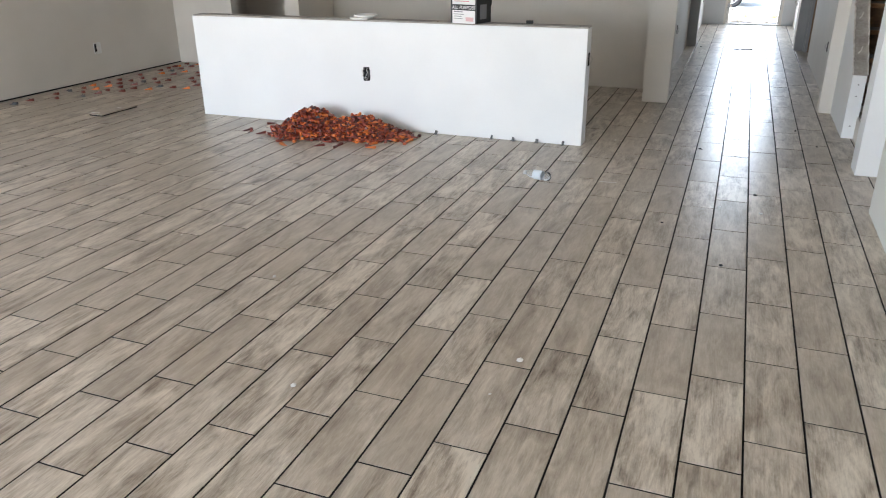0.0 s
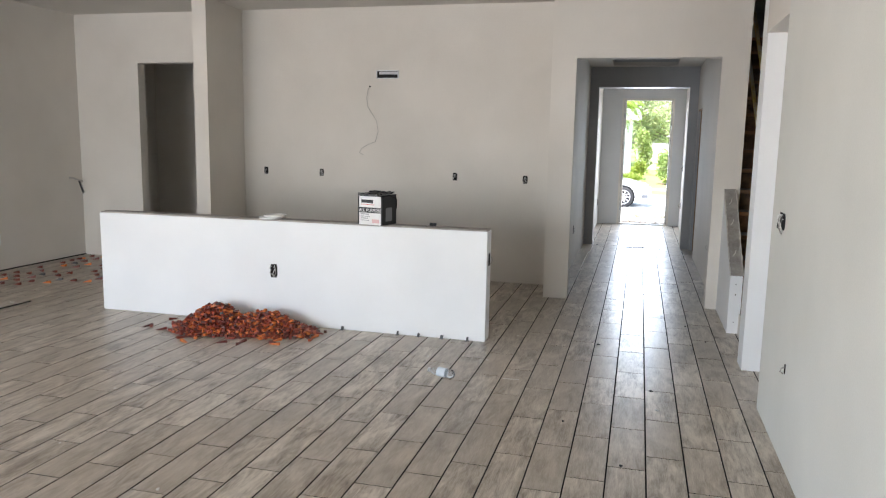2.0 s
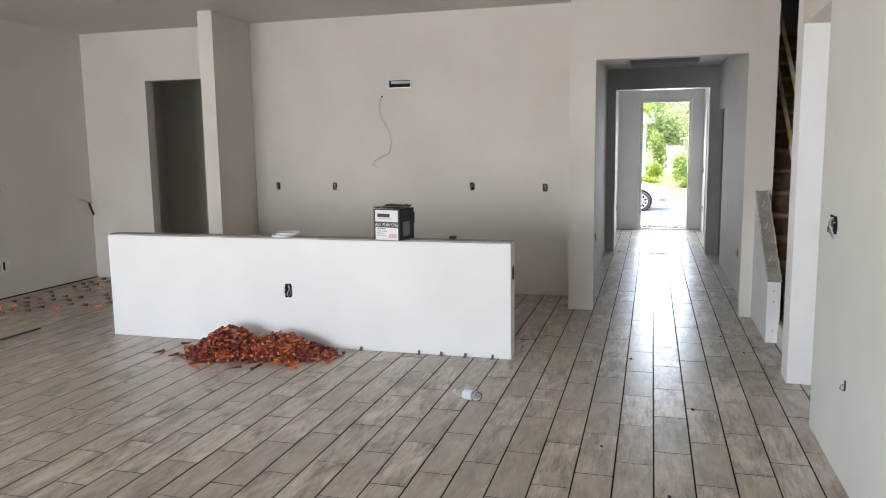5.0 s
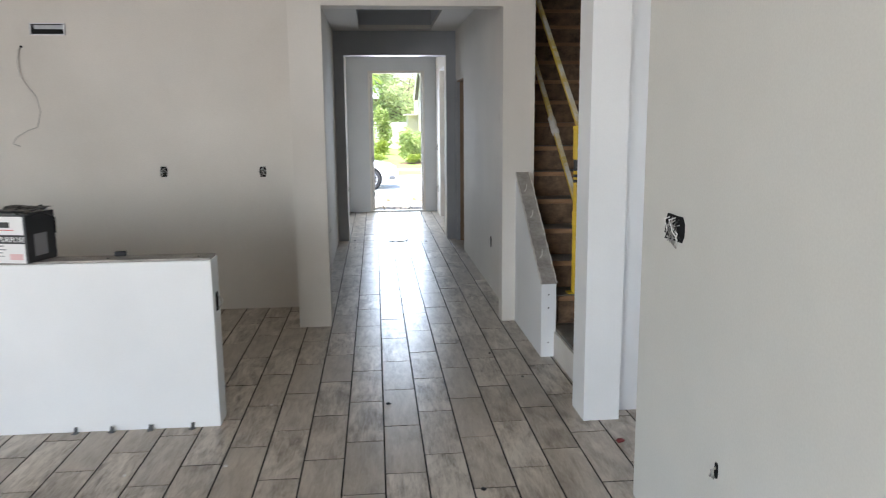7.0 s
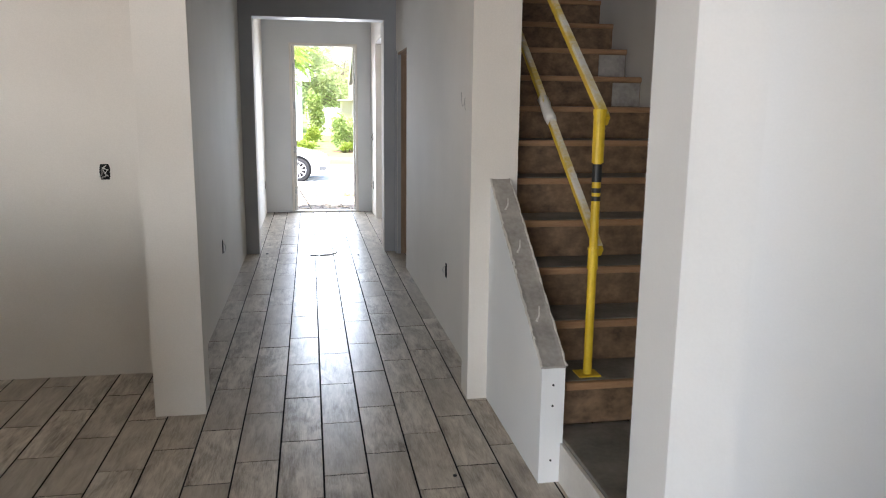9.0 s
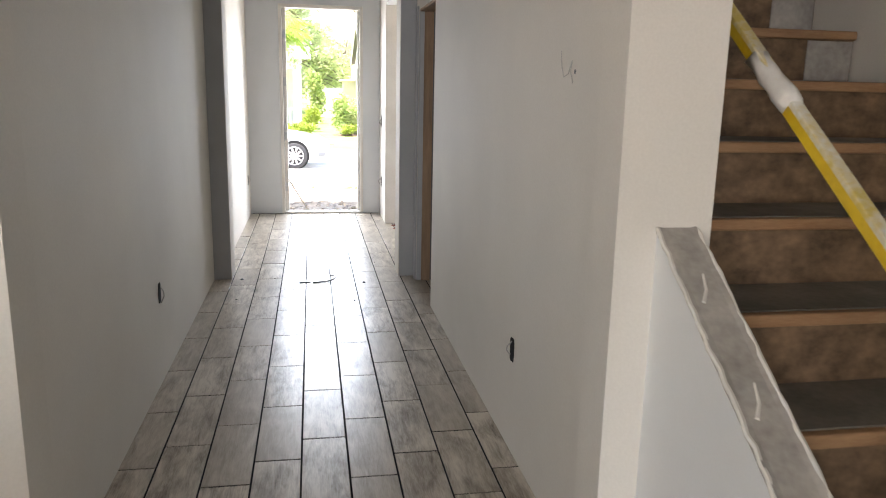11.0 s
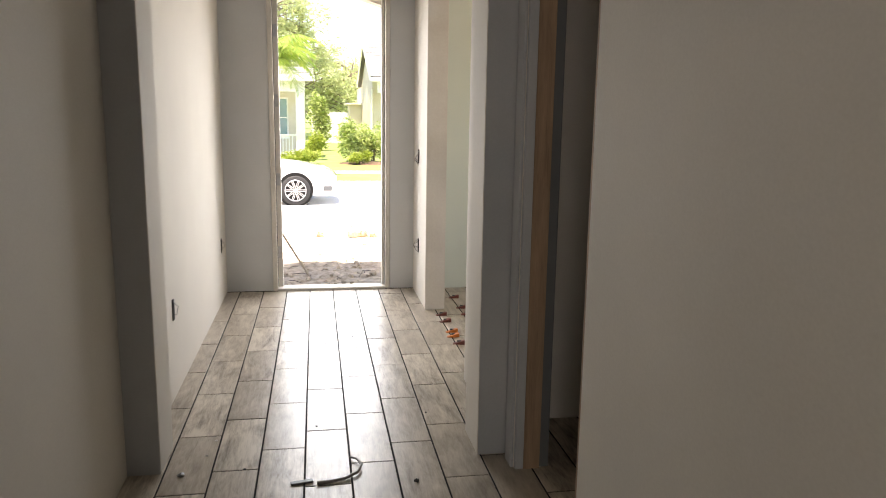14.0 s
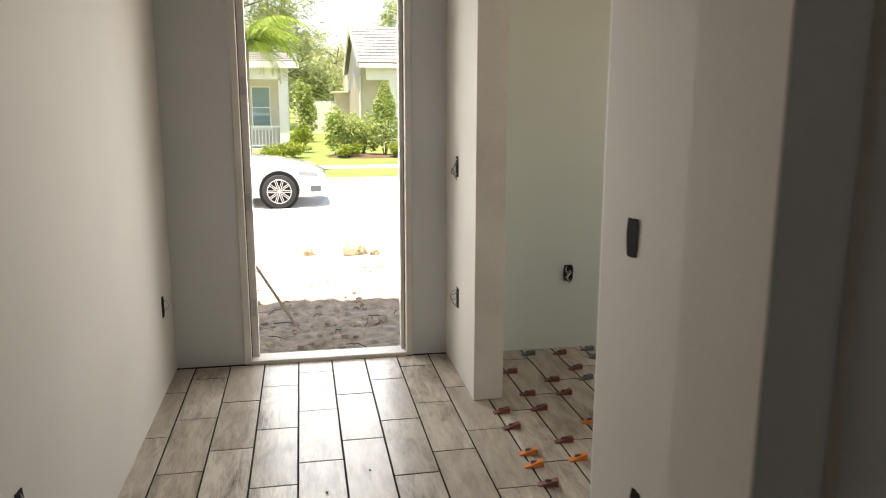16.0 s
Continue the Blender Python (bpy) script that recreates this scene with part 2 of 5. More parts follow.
CARPAINT = plain("white_car_paint", (0.82, 0.83, 0.84), 0.2, 0.0, Coat_Weight=1.0)
CARGLASS = plain("car_glass", (0.03, 0.04, 0.045), 0.04)
RUBBER = surface("tyre_rubber", (0.02, 0.02, 0.021), (0.04, 0.04, 0.042), 20, 0.8, 0.1, 60)
ALLOY = plain("alloy", (0.62, 0.62, 0.63), 0.3, 0.85)
LAMPGLASS = plain("headlamp_glass", (0.30, 0.33, 0.37), 0.08, 0.3)
BARK = surface("bark", (0.13, 0.10, 0.075), (0.28, 0.23, 0.18), 8, 0.9, 0.5, 30, stretch=(1, 1, 0.3))
STRAW = leafy("dry_straw", (0.42, 0.34, 0.18), (0.62, 0.55, 0.33))
LEAF = leafy("hedge_leaf", (0.24, 0.35, 0.08), (0.58, 0.64, 0.27))
LEAF_YELLOW = leafy("yellow_green_leaf", (0.26, 0.34, 0.05), (0.36, 0.42, 0.07))
LEAF_PALM = leafy("palm_leaf", (0.16, 0.28, 0.05), (0.42, 0.50, 0.11))
# greens paled so that the far trees' haze and glare sit in the colour
LEAF_PINE = leafy("hazed_pine_leaf", (0.36, 0.42, 0.20), (0.60, 0.64, 0.36))


# ---- building helpers ----
def mesh_of(name, bm, material, smooth=False):
    me = bpy.data.meshes.new(name)
    bmesh.ops.recalc_face_normals(bm, faces=bm.faces[:])
    bm.to_mesh(me)
    bm.free()
    if material:
        me.materials.append(material)
    if smooth:
        for p in me.polygons:
            p.use_smooth = True
    return me


def part(name, bm, material, parent=None, label="", smooth=False):
    ob = new(name, mesh_of(name, bm, material, smooth))
    if parent:
        ob.parent = parent
    return tagged(ob, label) if label else ob


def thing(name, label, category, group="", kind="", at=(0, 0, 0), turn=0):
    ob = new(name)
    ob.empty_display_size = 0.1
    ob.matrix_basis = pose(*at, 0, 0, turn)
    return tagged(ob, label, category, group, kind)


def add_box(bm, x0, x1, y0, y1, z0, z1, bevel=0.0, m=None):
    v = [bm.verts.new((x, y, z)) for x in (x0, x1) for y in (y0, y1) for z in (z0, z1)]
    f = [bm.faces.new([v[i] for i in q]) for q in ((0, 1, 3, 2), (4, 6, 7, 5), (0, 4, 5, 1), (2, 3, 7, 6), (0, 2, 6, 4), (1, 5, 7, 3))]
    if bevel:
        es = list({e for q in f for e in q.edges})
        r = bmesh.ops.bevel(bm, geom=es, offset=bevel, segments=2, affect="EDGES", profile=0.5)
        v = list({q for k in r["faces"] for q in k.verts} | {q for q in v if q.is_valid})
    if m is not None:
        bmesh.ops.transform(bm, matrix=m, verts=[q for q in v if q.is_valid])
    return v


def box(x0, x1, y0, y1, z0, z1, bevel=0.0, m=None):
    bm = bmesh.new()
    add_box(bm, x0, x1, y0, y1, z0, z1, bevel, m)
    return bm


def add_tube(bm, pts, r, sides=8, r_end=None):
    """A round bar along a run of points."""
    pts = [Vector(p) for p in pts]
    rings = []
    for i, p in enumerate(pts):
        d = (pts[min(i + 1, len(pts) - 1)] - pts[max(i - 1, 0)]).normalized()
        u = d.orthogonal().normalized() if i == 0 else (u - d * u.dot(d)).normalized()
        w = d.cross(u)
        rad = r if r_end is None else r + (r_end - r) * i / (len(pts) - 1)
        rings.append([bm.verts.new(p + (u * math.cos(a) + w * math.sin(a)) * rad) for a in [2 * math.pi * k / sides for k in range(sides)]])
    for a, c in zip(rings, rings[1:]):
        for k in range(sides):
            bm.faces.new((a[k], a[(k + 1) % sides], c[(k + 1) % sides], c[k]))
    bm.faces.new(rings[0][::-1])
    bm.faces.new(rings[-1])


def tube(pts, r, sides=8, r_end=None):
    bm = bmesh.new()
    add_tube(bm, pts, r, sides, r_end)
    return bm


def lathe(profile, sides=24):
    """Turn a profile of (radius, z) round the z axis."""
    bm = bmesh.new()
    rings = [[bm.verts.new((r * math.cos(2 * math.pi * k / sides), r * math.sin(2 * math.pi * k / sides), z)) for k in range(sides)] for r, z in profile]
    for a, c in zip(rings, rings[1:]):
        for k in range(sides):
            bm.faces.new((a[k], a[(k + 1) % sides], c[(k + 1) % sides], c[k]))
    return bm


def plate(axis, t0, t1, u0, u1, v0, v1, holes=()):
    """A slab with right-angled openings through it. axis is its thickness; u, v are the other two axes in order."""
    us = sorted({u0, u1, *[min(max(q, u0), u1) for h in holes for q in h[:2]]})
    vs = sorted({v0, v1, *[min(max(q, v0), v1) for h in holes for q in h[2:]]})
    full = {}
    for i in range(len(us) - 1):
        for j in range(len(vs) - 1):
            cu, cv = (us[i] + us[i + 1]) / 2, (vs[j] + vs[j + 1]) / 2
            full[i, j] = not any(h[0] < cu < h[1] and h[2] < cv < h[3] for h in holes)
    bm, seen = bmesh.new(), {}

    def vert(t, u, v):
        k = (t, u, v)
        if k not in seen:
            seen[k] = bm.verts.new({"x": (t, u, v), "y": (u, t, v), "z": (u, v, t)}[axis])
        return seen[k]
    for (i, j), ok in full.items():
        if not ok:
            continue
        a, b2, c, d = us[i], us[i + 1], vs[j], vs[j + 1]
        for t in (t0, t1):
            bm.faces.new((vert(t, a, c), vert(t, b2, c), vert(t, b2, d), vert(t, a, d)))
        for (di, dj), (p, q) in {(-1, 0): ((a, c), (a, d)), (1, 0): ((b2, c), (b2, d)), (0, -1): ((a, c), (b2, c)), (0, 1): ((a, d), (b2, d))}.items():
            if not full.get((i + di, j + dj)):
                bm.faces.new((vert(t0, *p), vert(t1, *p), vert(t1, *q), vert(t0, *q)))
    return bm


def setting(name, bm, material, label):
    ob = part(name, bm, material)
    return tagged(ob, label, name.rstrip("_0123456789").split("_")[0], kind="structure")


# ---- plan ----
XL, XR, YB, YR, ZC = -6.92, 0.93, 8.595, -4.6, 3.08     # great room: side walls, kitchen wall, rear wall, ceiling
HL, HR, HC, FL = -0.645, 0.945, 2.74, -0.607                      # hall walls and ceiling, foyer wall
Y1, Y2, YF = 7.93, 12.205, 15.44                        # faces of the two cased openings, front wall
OL, OR = -0.505, 0.845                                 # reveal of the openings
SX0, SX1, SY = 1.09, 2.20, 6.13                        # stairwell sides and near wall
KX0, KX1, KY0 = 0.95, 1.05, 6.985                     # stair knee wall

# ---- setting ----
cans = [(-3.80, 5.80), (-2.64, 5.88), (-1.42, 5.97), (-5.10, 6.90), (-3.73, 7.0), (-2.55, 7.05), (-1.37, 7.17), (0.07, 6.55)]
vents = [(-2.72, -2.46, 6.45, 6.64), (-0.13, 0.505, 7.05, 7.47)]
floor = setting("floor", box(XL - 0.1, 3.7, YR - 0.1, YF + 0.1, -0.34, -0.011), MORTAR, "dark mortar bed under wood-look plank tiles")
setting("ceiling", plate("z", ZC, ZC + 0.25, XL - 0.1, 3.7, YR - 0.1, YF + 0.2, [(SX0, SX1, 8.45, 12.5)] + [(x - 0.06, x + 0.06, y - 0.06, y + 0.06) for x, y in cans] + vents), CEIL, "flat grey-white painted ceiling with round light holes")
# the opening in this wall is unseen, cut for the left fill lamp
setting("wall_left", plate("x", XL - 0.12, XL, YR, YB + 0.12, 0, ZC, [(-2.6, 3.0, 0, 2.44)]), WALL, "primed grey-white drywall wall with outlet boxes")
setting("wall_back", plate("y", YB, YB + 0.14, XL, HL - 0.105, 0, ZC, [(-6.01, -5.22, 0, 2.475)]), WALL, "warm white drywall kitchen wall with a doorway")
setting("wall_rear", plate("y", YR - 0.14, YR, XL, XR, 0, ZC, [(-6.5, -1.9, 0, 2.44)]), WALL, "drywall rear wall with a wide patio door opening")
setting("wall_right", plate("x", XR, XR + 0.2, YR, 5.095, 0, ZC), SIDEWALL, "light grey drywall side wall")
setting("wall_right_far", plate("x", XR + 0.007, XR + 0.20, 5.89, 6.115, 0, ZC), WHITE, "white drywall wall end beside the stair")
setting("wall_right_header", box(XR + 0.0, XR + 0.19, 5.095, 5.89, 2.36, ZC), WALL, "drywall header over the side opening")
setting("wall_side_passage", box(XR + 0.20, 3.6, 6.015, SY, 0, ZC), WHITE, "white drywall wall of the side passage")
setting("wall_side_passage_near", box(XR + 0.2, 3.6, 4.97, 5.095, 0, ZC), WALL, "drywall wall of the side passage")
wing = box(-4.65, -4.48, 7.72, YB, 0, ZC)
for v in wing.verts:
    if v.co.y > 8 and v.co.x > -4.6:
        v.co.x -= 0.06
setting("wall_partition", wing, WALL, "full height white drywall wing wall beside the kitchen")
setting("wall_pantry_back", box(XL, -4.5, 10.2, 10.3, 0, ZC), WALL, "drywall wall of a dark pantry")
setting("wall_pantry_side", box(-5.1, -5.0, YB + 0.14, 10.2, 0, ZC), WALL, "drywall wall of a dark pantry")
setting("wall_pantry_left", box(XL - 0.1, XL, YB + 0.14, 10.2, 0, ZC), WALL, "drywall wall of a dark pantry")
# black strip on the wall's foot stands for the shade in the floor gap
setting("trim_wall_gap", box(XL, XL + 0.006, YR, YB, 0, 0.013), DARKBOX, "black strip for the shaded gap under the side wall's drywall")
# hall
setting("wall_hall_left", box(HL - 0.105, HL, Y1 + 0.16, Y2 + 0.27, 0, ZC), WALL, "grey-white drywall hall wall with a low outlet box")
setting("wall_foyer_left", box(HL - 0.105, FL, Y2 + 0.27, YF, 0, ZC), WALL, "cream drywall foyer wall with low outlet boxes")
setting("wall_hall_opening", plate("y", Y1, Y1 + 0.16, HL - 0.105, SX0, 0, ZC, [(OL, OR, 0, 2.42)]), WALL, "white drywall cased opening to the hall")
setting("wall_hall_right", plate("x", HR, SX0, Y1 + 0.16, YF, 0, ZC, [(11.315, 12.07, 0, 2.10), (13.15, 14.70, 0, 2.42)]), WALL, "grey-white drywall hall wall with a dark doorway")
# the near face's shade is in its grey; thin linings keep the reveals cream
setting("wall_foyer_opening", plate("y", Y2, Y2 + 0.27, HL, HR, 0, ZC, [(-0.515, 0.82, 0, 2.435)]), GREY, "cased opening to the foyer, its shade put into a grey colour")
setting("ceiling_hall", plate("z", HC, HC + 0.05, HL, HR, Y1 + 0.16, Y2, [(-0.30, 0.61, 10.36, 12.0)]), CEIL, "lowered hall ceiling with an open hatch")
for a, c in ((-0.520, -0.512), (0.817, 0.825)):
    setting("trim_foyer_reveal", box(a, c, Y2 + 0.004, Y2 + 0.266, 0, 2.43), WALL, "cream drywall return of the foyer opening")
hatch = bmesh.new()
for q in ((-0.32, -0.30, 10.34, 12.02), (0.61, 0.63, 10.34, 12.02), (-0.30, 0.61, 10.34, 10.36), (-0.30, 0.61, 12.0, 12.02)):
    add_box(hatch, *q, HC + 0.05, ZC)
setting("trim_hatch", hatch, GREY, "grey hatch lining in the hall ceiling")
setting("ceiling_foyer", box(HL, HR, Y2 + 0.27, YF, 2.95, 3.0), CEIL, "flat foyer ceiling")
setting("wall_front", plate("y", YF, YF + 0.24, XL - 0.1, 3.7, 0, ZC, [(-0.235, 0.745, 0, 2.45), (2.2, 3.4, 0.9, 2.3)]), FRONT, "front wall round the entrance, coloured cool grey for its backlit shade")
# rooms beside the hall
setting("wall_side_room_back", box(SX0, 3.6, 15.40, YF, 0, ZC), GREENBOARD, "pale green moisture board wall with an outlet box")
setting("wall_side_room_near", box(SX0, 3.6, 12.95, 13.05, 0, ZC), WALL, "drywall wall of the side room")
setting("wall_side_room_right", plate("x", 3.6, 3.7, YR, YF, 0, ZC, [(13.3, 14.7, 0.8, 2.2), (5.14, 5.86, 0.9, 2.1)]), WALL, "unseen drywall outer wall with openings for the lamps")
setting("wall_bath_near", box(SX1 + 0.12, 3.6, 10.9, 11.0, 0, ZC), WALL, "drywall wall of a dark side room")
setting("wall_bath_cross", box(SX0, 3.6, 12.55, 12.65, 0, ZC), WALL, "drywall wall of a dark side room")
# stairwell
setting("wall_stair_right", box(SX1, SX1 + 0.12, SY, 12.5, 0, 5.9), WALL, "drywall stairwell wall in shade")
setting("wall_stair_left_upper", box(SX0 - 0.105, SX0, Y1 + 0.16, 12.5, ZC + 0.25, 5.9), WALL, "drywall upper stairwell wall")
setting("wall_stair_end", box(SX0, SX1, 12.5, 12.6, ZC + 0.25, 5.9), WALL, "drywall upper stairwell wall")
setting("wall_stair_near_upper", box(SX0, SX1, 8.33, 8.45, ZC + 0.25, 5.9), WALL, "drywall upper stairwell wall")
setting("ceiling_stair", box(SX0 - 0.1, SX1 + 0.12, 8.33, 12.6, 5.9, 6.0), CEIL, "stairwell ceiling")
setting("wall_stair_under", box(SX0, SX1, 10.95, 11.05, 0, 2.95), WALL, "drywall wall under the stair")
# porch arch outside the entrance
AX, AW, AZ, AR = 0.255, 0.80, 2.12, 0.42
arch = bmesh.new()
add_box(arch, AX - AW - 0.55, AX - AW, 16.30, 16.46, -0.2, ZC + 0.27)
add_box(arch, AX + AW, AX + AW + 0.55, 16.30, 16.46, -0.2, ZC + 0.27)
cols = []
for i in range(25):
    a = math.pi * (1 - i / 24)
    x, z = AX + AW * math.cos(a), AZ + AR * math.sin(a)
    cols.append([arch.verts.new(q) for q in ((x, 16.30, z), (x, 16.46, z), (x, 16.46, ZC + 0.27), (x, 16.30, ZC + 0.27))])
for p, q in zip(cols, cols[1:]):
    for k in range(4):
        arch.faces.new((p[k], p[(k + 1) % 4], q[(k + 1) % 4], q[k]))
setting("wall_porch_arch", arch, STUCCO, "pale stucco porch arch outside the entrance")
# unseen roof over all; front eave shades the soil, rear eave blocks the sun
setting("roof", plate("z", ZC + 0.27, ZC + 0.42, XL - 0.8, 4.4, YR - 3.2, YF + 1.05, [(SX0 - 0.11, SX1 + 0.12, 8.33, 12.6)]), CONCRETE, "plain unseen roof slab with eaves sized to block the sun")

# ---- kitchen half wall ----
IX0, IX1, IY0, IY1, IZ = -4.56, -0.977, 6.03, 6.19, 0.903
half = tagged(thing("kitchen_half_wall", "white primed kitchen island half wall with a raw grey top", "half wall"), kind="structure")
part("body", box(IX0, IX1, IY0, IY1, 0, IZ - 0.012, 0.004), WHITE, half)
part("top_board", box(IX0 + 0.006, IX1 - 0.006, IY0 + 0.012, IY1 - 0.004, IZ - 0.012, IZ, 0.002), CAPRAW, half, "raw dusty grey top edge")
for x in (-4.2, -3.4, -2.2, -1.5, -1.05):
    part("screw", lathe([(0.0, 0.0), (0.006, 0.0), (0.006, 0.003), (0.0, 0.004)], 8), DEBRIS_DARK, half).matrix_basis = pose(x, IY0 + 0.06, IZ)

# ---- stair ----
RISE, RUN, ST0 = 0.195, 0.26, 7.12
stair = thing("staircase", "unfinished wooden stair with dusty plywood treads", "stairs", kind="structure")
land = part("landing", box(KX1 + 0.004, SX1 - 0.004, SY + 0.002, ST0, 0.0, RISE - 0.004, 0.004), SUBTREAD, stair, "dusty plywood bottom landing")
part("riser", box(KX1 - 0.012, KX1 + 0.004, SY + 0.004, KY0 - 0.002, 0.0, RISE - 0.02, 0.002), PAINTJAMB, stair, "pale dusty board of the landing")
for i in range(14):
    y, z = ST0 + RUN * i, RISE * (i + 1)
    part("riser", box(SX0 + 0.004, SX1 - 0.004, y, y + 0.02, z - (RISE if i else 0), z + RISE - 0.03), OSB, stair, "stained chipboard riser")
    t = part("tread", box(SX0 + 0.004, SX1 - 0.004, y + 0.006, y + RUN + 0.02, z + RISE - 0.03, z + RISE), SUBTREAD, stair, "dusty plywood tread")
    part("nosing", box(SX0 + 0.006, SX1 - 0.006, y - 0.024, y + 0.006, z + RISE - 0.036, z + RISE - 0.002, 0.006), NOSING, t, "bare reddish pine nosing")
for i in range(7, 9):
    y, z = ST0 + RUN * i, RISE * (i + 1)
    part("skirt_block", box(SX1 - 0.20, SX1 - 0.01, y - 0.006, y - 0.001, z + 0.004, z + RISE - 0.04), CAPRAW, stair, "pale board scrap on the riser")
# knee wall with a sloping raw cap
knee = thing("stair_knee_wall", "low sloping white drywall stair wall with a plaster-smeared cap", "half wall", kind="structure")
zA, zB, yE = 0.50, 1.185, Y1 + 0.0
bm = bmesh.new()
quad = [(KY0, 0.0), (yE, 0.0), (yE, zB - 0.01), (KY0, zA)]
lo = [bm.verts.new((KX0, y, z)) for y, z in quad]
hi = [bm.verts.new((KX1, y, z)) for y, z in quad]
bm.faces.new(lo)
bm.faces.new(hi[::-1])
for i in range(4):
    bm.faces.new((lo[i], lo[(i + 1) % 4], hi[(i + 1) % 4], hi[i]))
part("body", bm, WHITE, knee)
sl = (zB - 0.01 - zA) / (yE - KY0)
bm = bmesh.new()
n_c = 26
rows_c = []
rng = random.Random(4)
for i in range(n_c + 1):
    y = KY0 + (yE - KY0) * i / n_c
    z = zA + sl * (y - KY0)
    e1, e2 = rng.uniform(-0.001, 0.0025), rng.uniform(-0.001, 0.0025)
    rows_c.append([bm.verts.new(p) for p in ((KX0 - 0.004 - e1, y, z + 0.002), (KX0 - e1, y, z + 0.012 + e1), (KX0 + 0.014, y, z + 0.010), (KX1 - 0.014, y, z + 0.010), (KX1 + e2, y, z + 0.013 + e2), (KX1 + 0.004 + e2, y, z + 0.002))])
for a, c in zip(rows_c, rows_c[1:]):
    for k in range(5):
        bm.faces.new((a[k], a[k + 1], c[k + 1], c[k]))
    bm.faces.new((a[0], c[0], c[5], a[5]))
bm.faces.new(rows_c[0])
bm.faces.new(rows_c[-1][::-1])
part("cap", bm, CAPRAW, knee, "dirty plaster-smeared cap")
for xx, sd in ((KX0 - 0.002, 1), (KX1 + 0.002, 2)):
    rg = random.Random(sd)
    pts = [(xx + rg.uniform(-0.003, 0.003), KY0 + (yE - KY0) * i / 40, zA + sl * (yE - KY0) * i / 40 + 0.009 + rg.uniform(-0.004, 0.003)) for i in range(41)]
    part("plaster_bead", tube(pts, 0.006, 6), PLASTER, knee, "rough pale plaster bead along the cap")
for i, (f, w_) in enumerate(((0.2, 0.03), (0.55, 0.02), (0.8, 0.016))):
    part("plaster_dab", tube([(KX0 + 0.03, KY0 + (yE - KY0) * f, zA + sl * (yE - KY0) * f + 0.011), (KX0 + 0.05, KY0 + (yE - KY0) * (f + 0.03), zA + sl * (yE - KY0) * (f + 0.03) + 0.011), (KX0 + 0.06, KY0 + (yE - KY0) * (f + 0.07), zA + sl * (yE - KY0) * (f + 0.07) + 0.011)], 0.005, 6, 0.003), PLASTER, knee, "dab of dried plaster")
for z in (0.10, 0.34, 0.43):
    part("screw", lathe([(0.0, 0.0), (0.005, 0.0), (0.005, 0.002), (0.0, 0.003)], 8), DEBRIS_DARK, knee).matrix_basis = pose(KX0 + 0.05, KY0, z, 90)

# temporary guard rail
rail = thing("temporary_stair_rail", "yellow steel safety post with spattered yellow rails on the stair", "railing")
PX_, PY_, PZ_ = 1.225, ST0 + 0.07, RISE * 2
part("post", tube([(PX_, PY_, PZ_ + 0.004), (PX_, PY_, PZ_ + 1.0)], 0.019, 14), YELLOW, rail)
part("sleeve", tube([(PX_, PY_, PZ_ + 0.93), (PX_, PY_, PZ_ + 1.14)], 0.025, 14), YELLOW, rail)
part("collar", tube([(PX_, PY_, PZ_ + 1.125), (PX_, PY_, PZ_ + 1.15)], 0.028, 14), YELLOW, rail)
for a, c in ((0.85, 0.925), (0.805, 0.825), (0.77, 0.79)):
    part("tape_band", tube([(PX_, PY_, PZ_ + a), (PX_, PY_, PZ_ + c)], 0.0205, 14), BLACK, rail, "black warning tape band")
part("coupler", tube([(PX_, PY_, PZ_ + 0.475), (PX_, PY_, PZ_ + 0.57)], 0.0225, 14), YELLOW, rail)
for z in (0.48, 0.56, 1.0):
    part("coupler_rim", tube([(PX_, PY_, PZ_ + z), (PX_, PY_, PZ_ + z + 0.008)], 0.0265 if z > 0.9 else 0.0245, 14), YELLOW, rail)
part("foot_plate", box(PX_ - 0.05, PX_ + 0.05, PY_ - 0.04, PY_ + 0.05, PZ_, PZ_ + 0.006, 0.002), YELLOW, rail)
for z0, mat in ((PZ_ + 1.10, YELLOW), (PZ_ + 0.545, YELLOW)):
    b_ = bmesh.new()
    L_ = 3.4
    add_box(b_, -0.014, 0.014, 0, L_, -0.022, 0.022, 0.005, pose(PX_ + 0.03, PY_, z0, math.degrees(math.atan2(RISE, RUN)), 0, 0))
    bar = part("rail", b_, mat, rail)
    b_ = bmesh.new()
    add_box(b_, -0.0155, 0.0155, 0.02, L_ - 0.02, 0.008, 0.0235, 0.003, pose(PX_ + 0.03, PY_, z0, math.degrees(math.atan2(RISE, RUN)), 0, 0))
    part("plaster_smear", b_, SPLATTER, bar, "pale plaster smear along the rail top")

splat = bmesh.new()
rg = random.Random(9)
ring_y = [7.91, 7.94, 7.97, 8.0, 8.03, 8.07]
add_tube(splat, [(PX_ + 0.03 + rg.uniform(-0.003, 0.003), y, PZ_ + 0.548 + RISE / RUN * (y - PY_) + rg.uniform(-0.003, 0.005)) for y in ring_y], 0.0275, 9, 0.0255)
for v in splat.verts:
    v.co += Vector((rg.uniform(-0.003, 0.003), rg.uniform(-0.012, 0.012), rg.uniform(-0.003, 0.003)))
part("plaster_splat", splat, PLASTER, rail, "lump of pale plaster stuck round the rail", True)

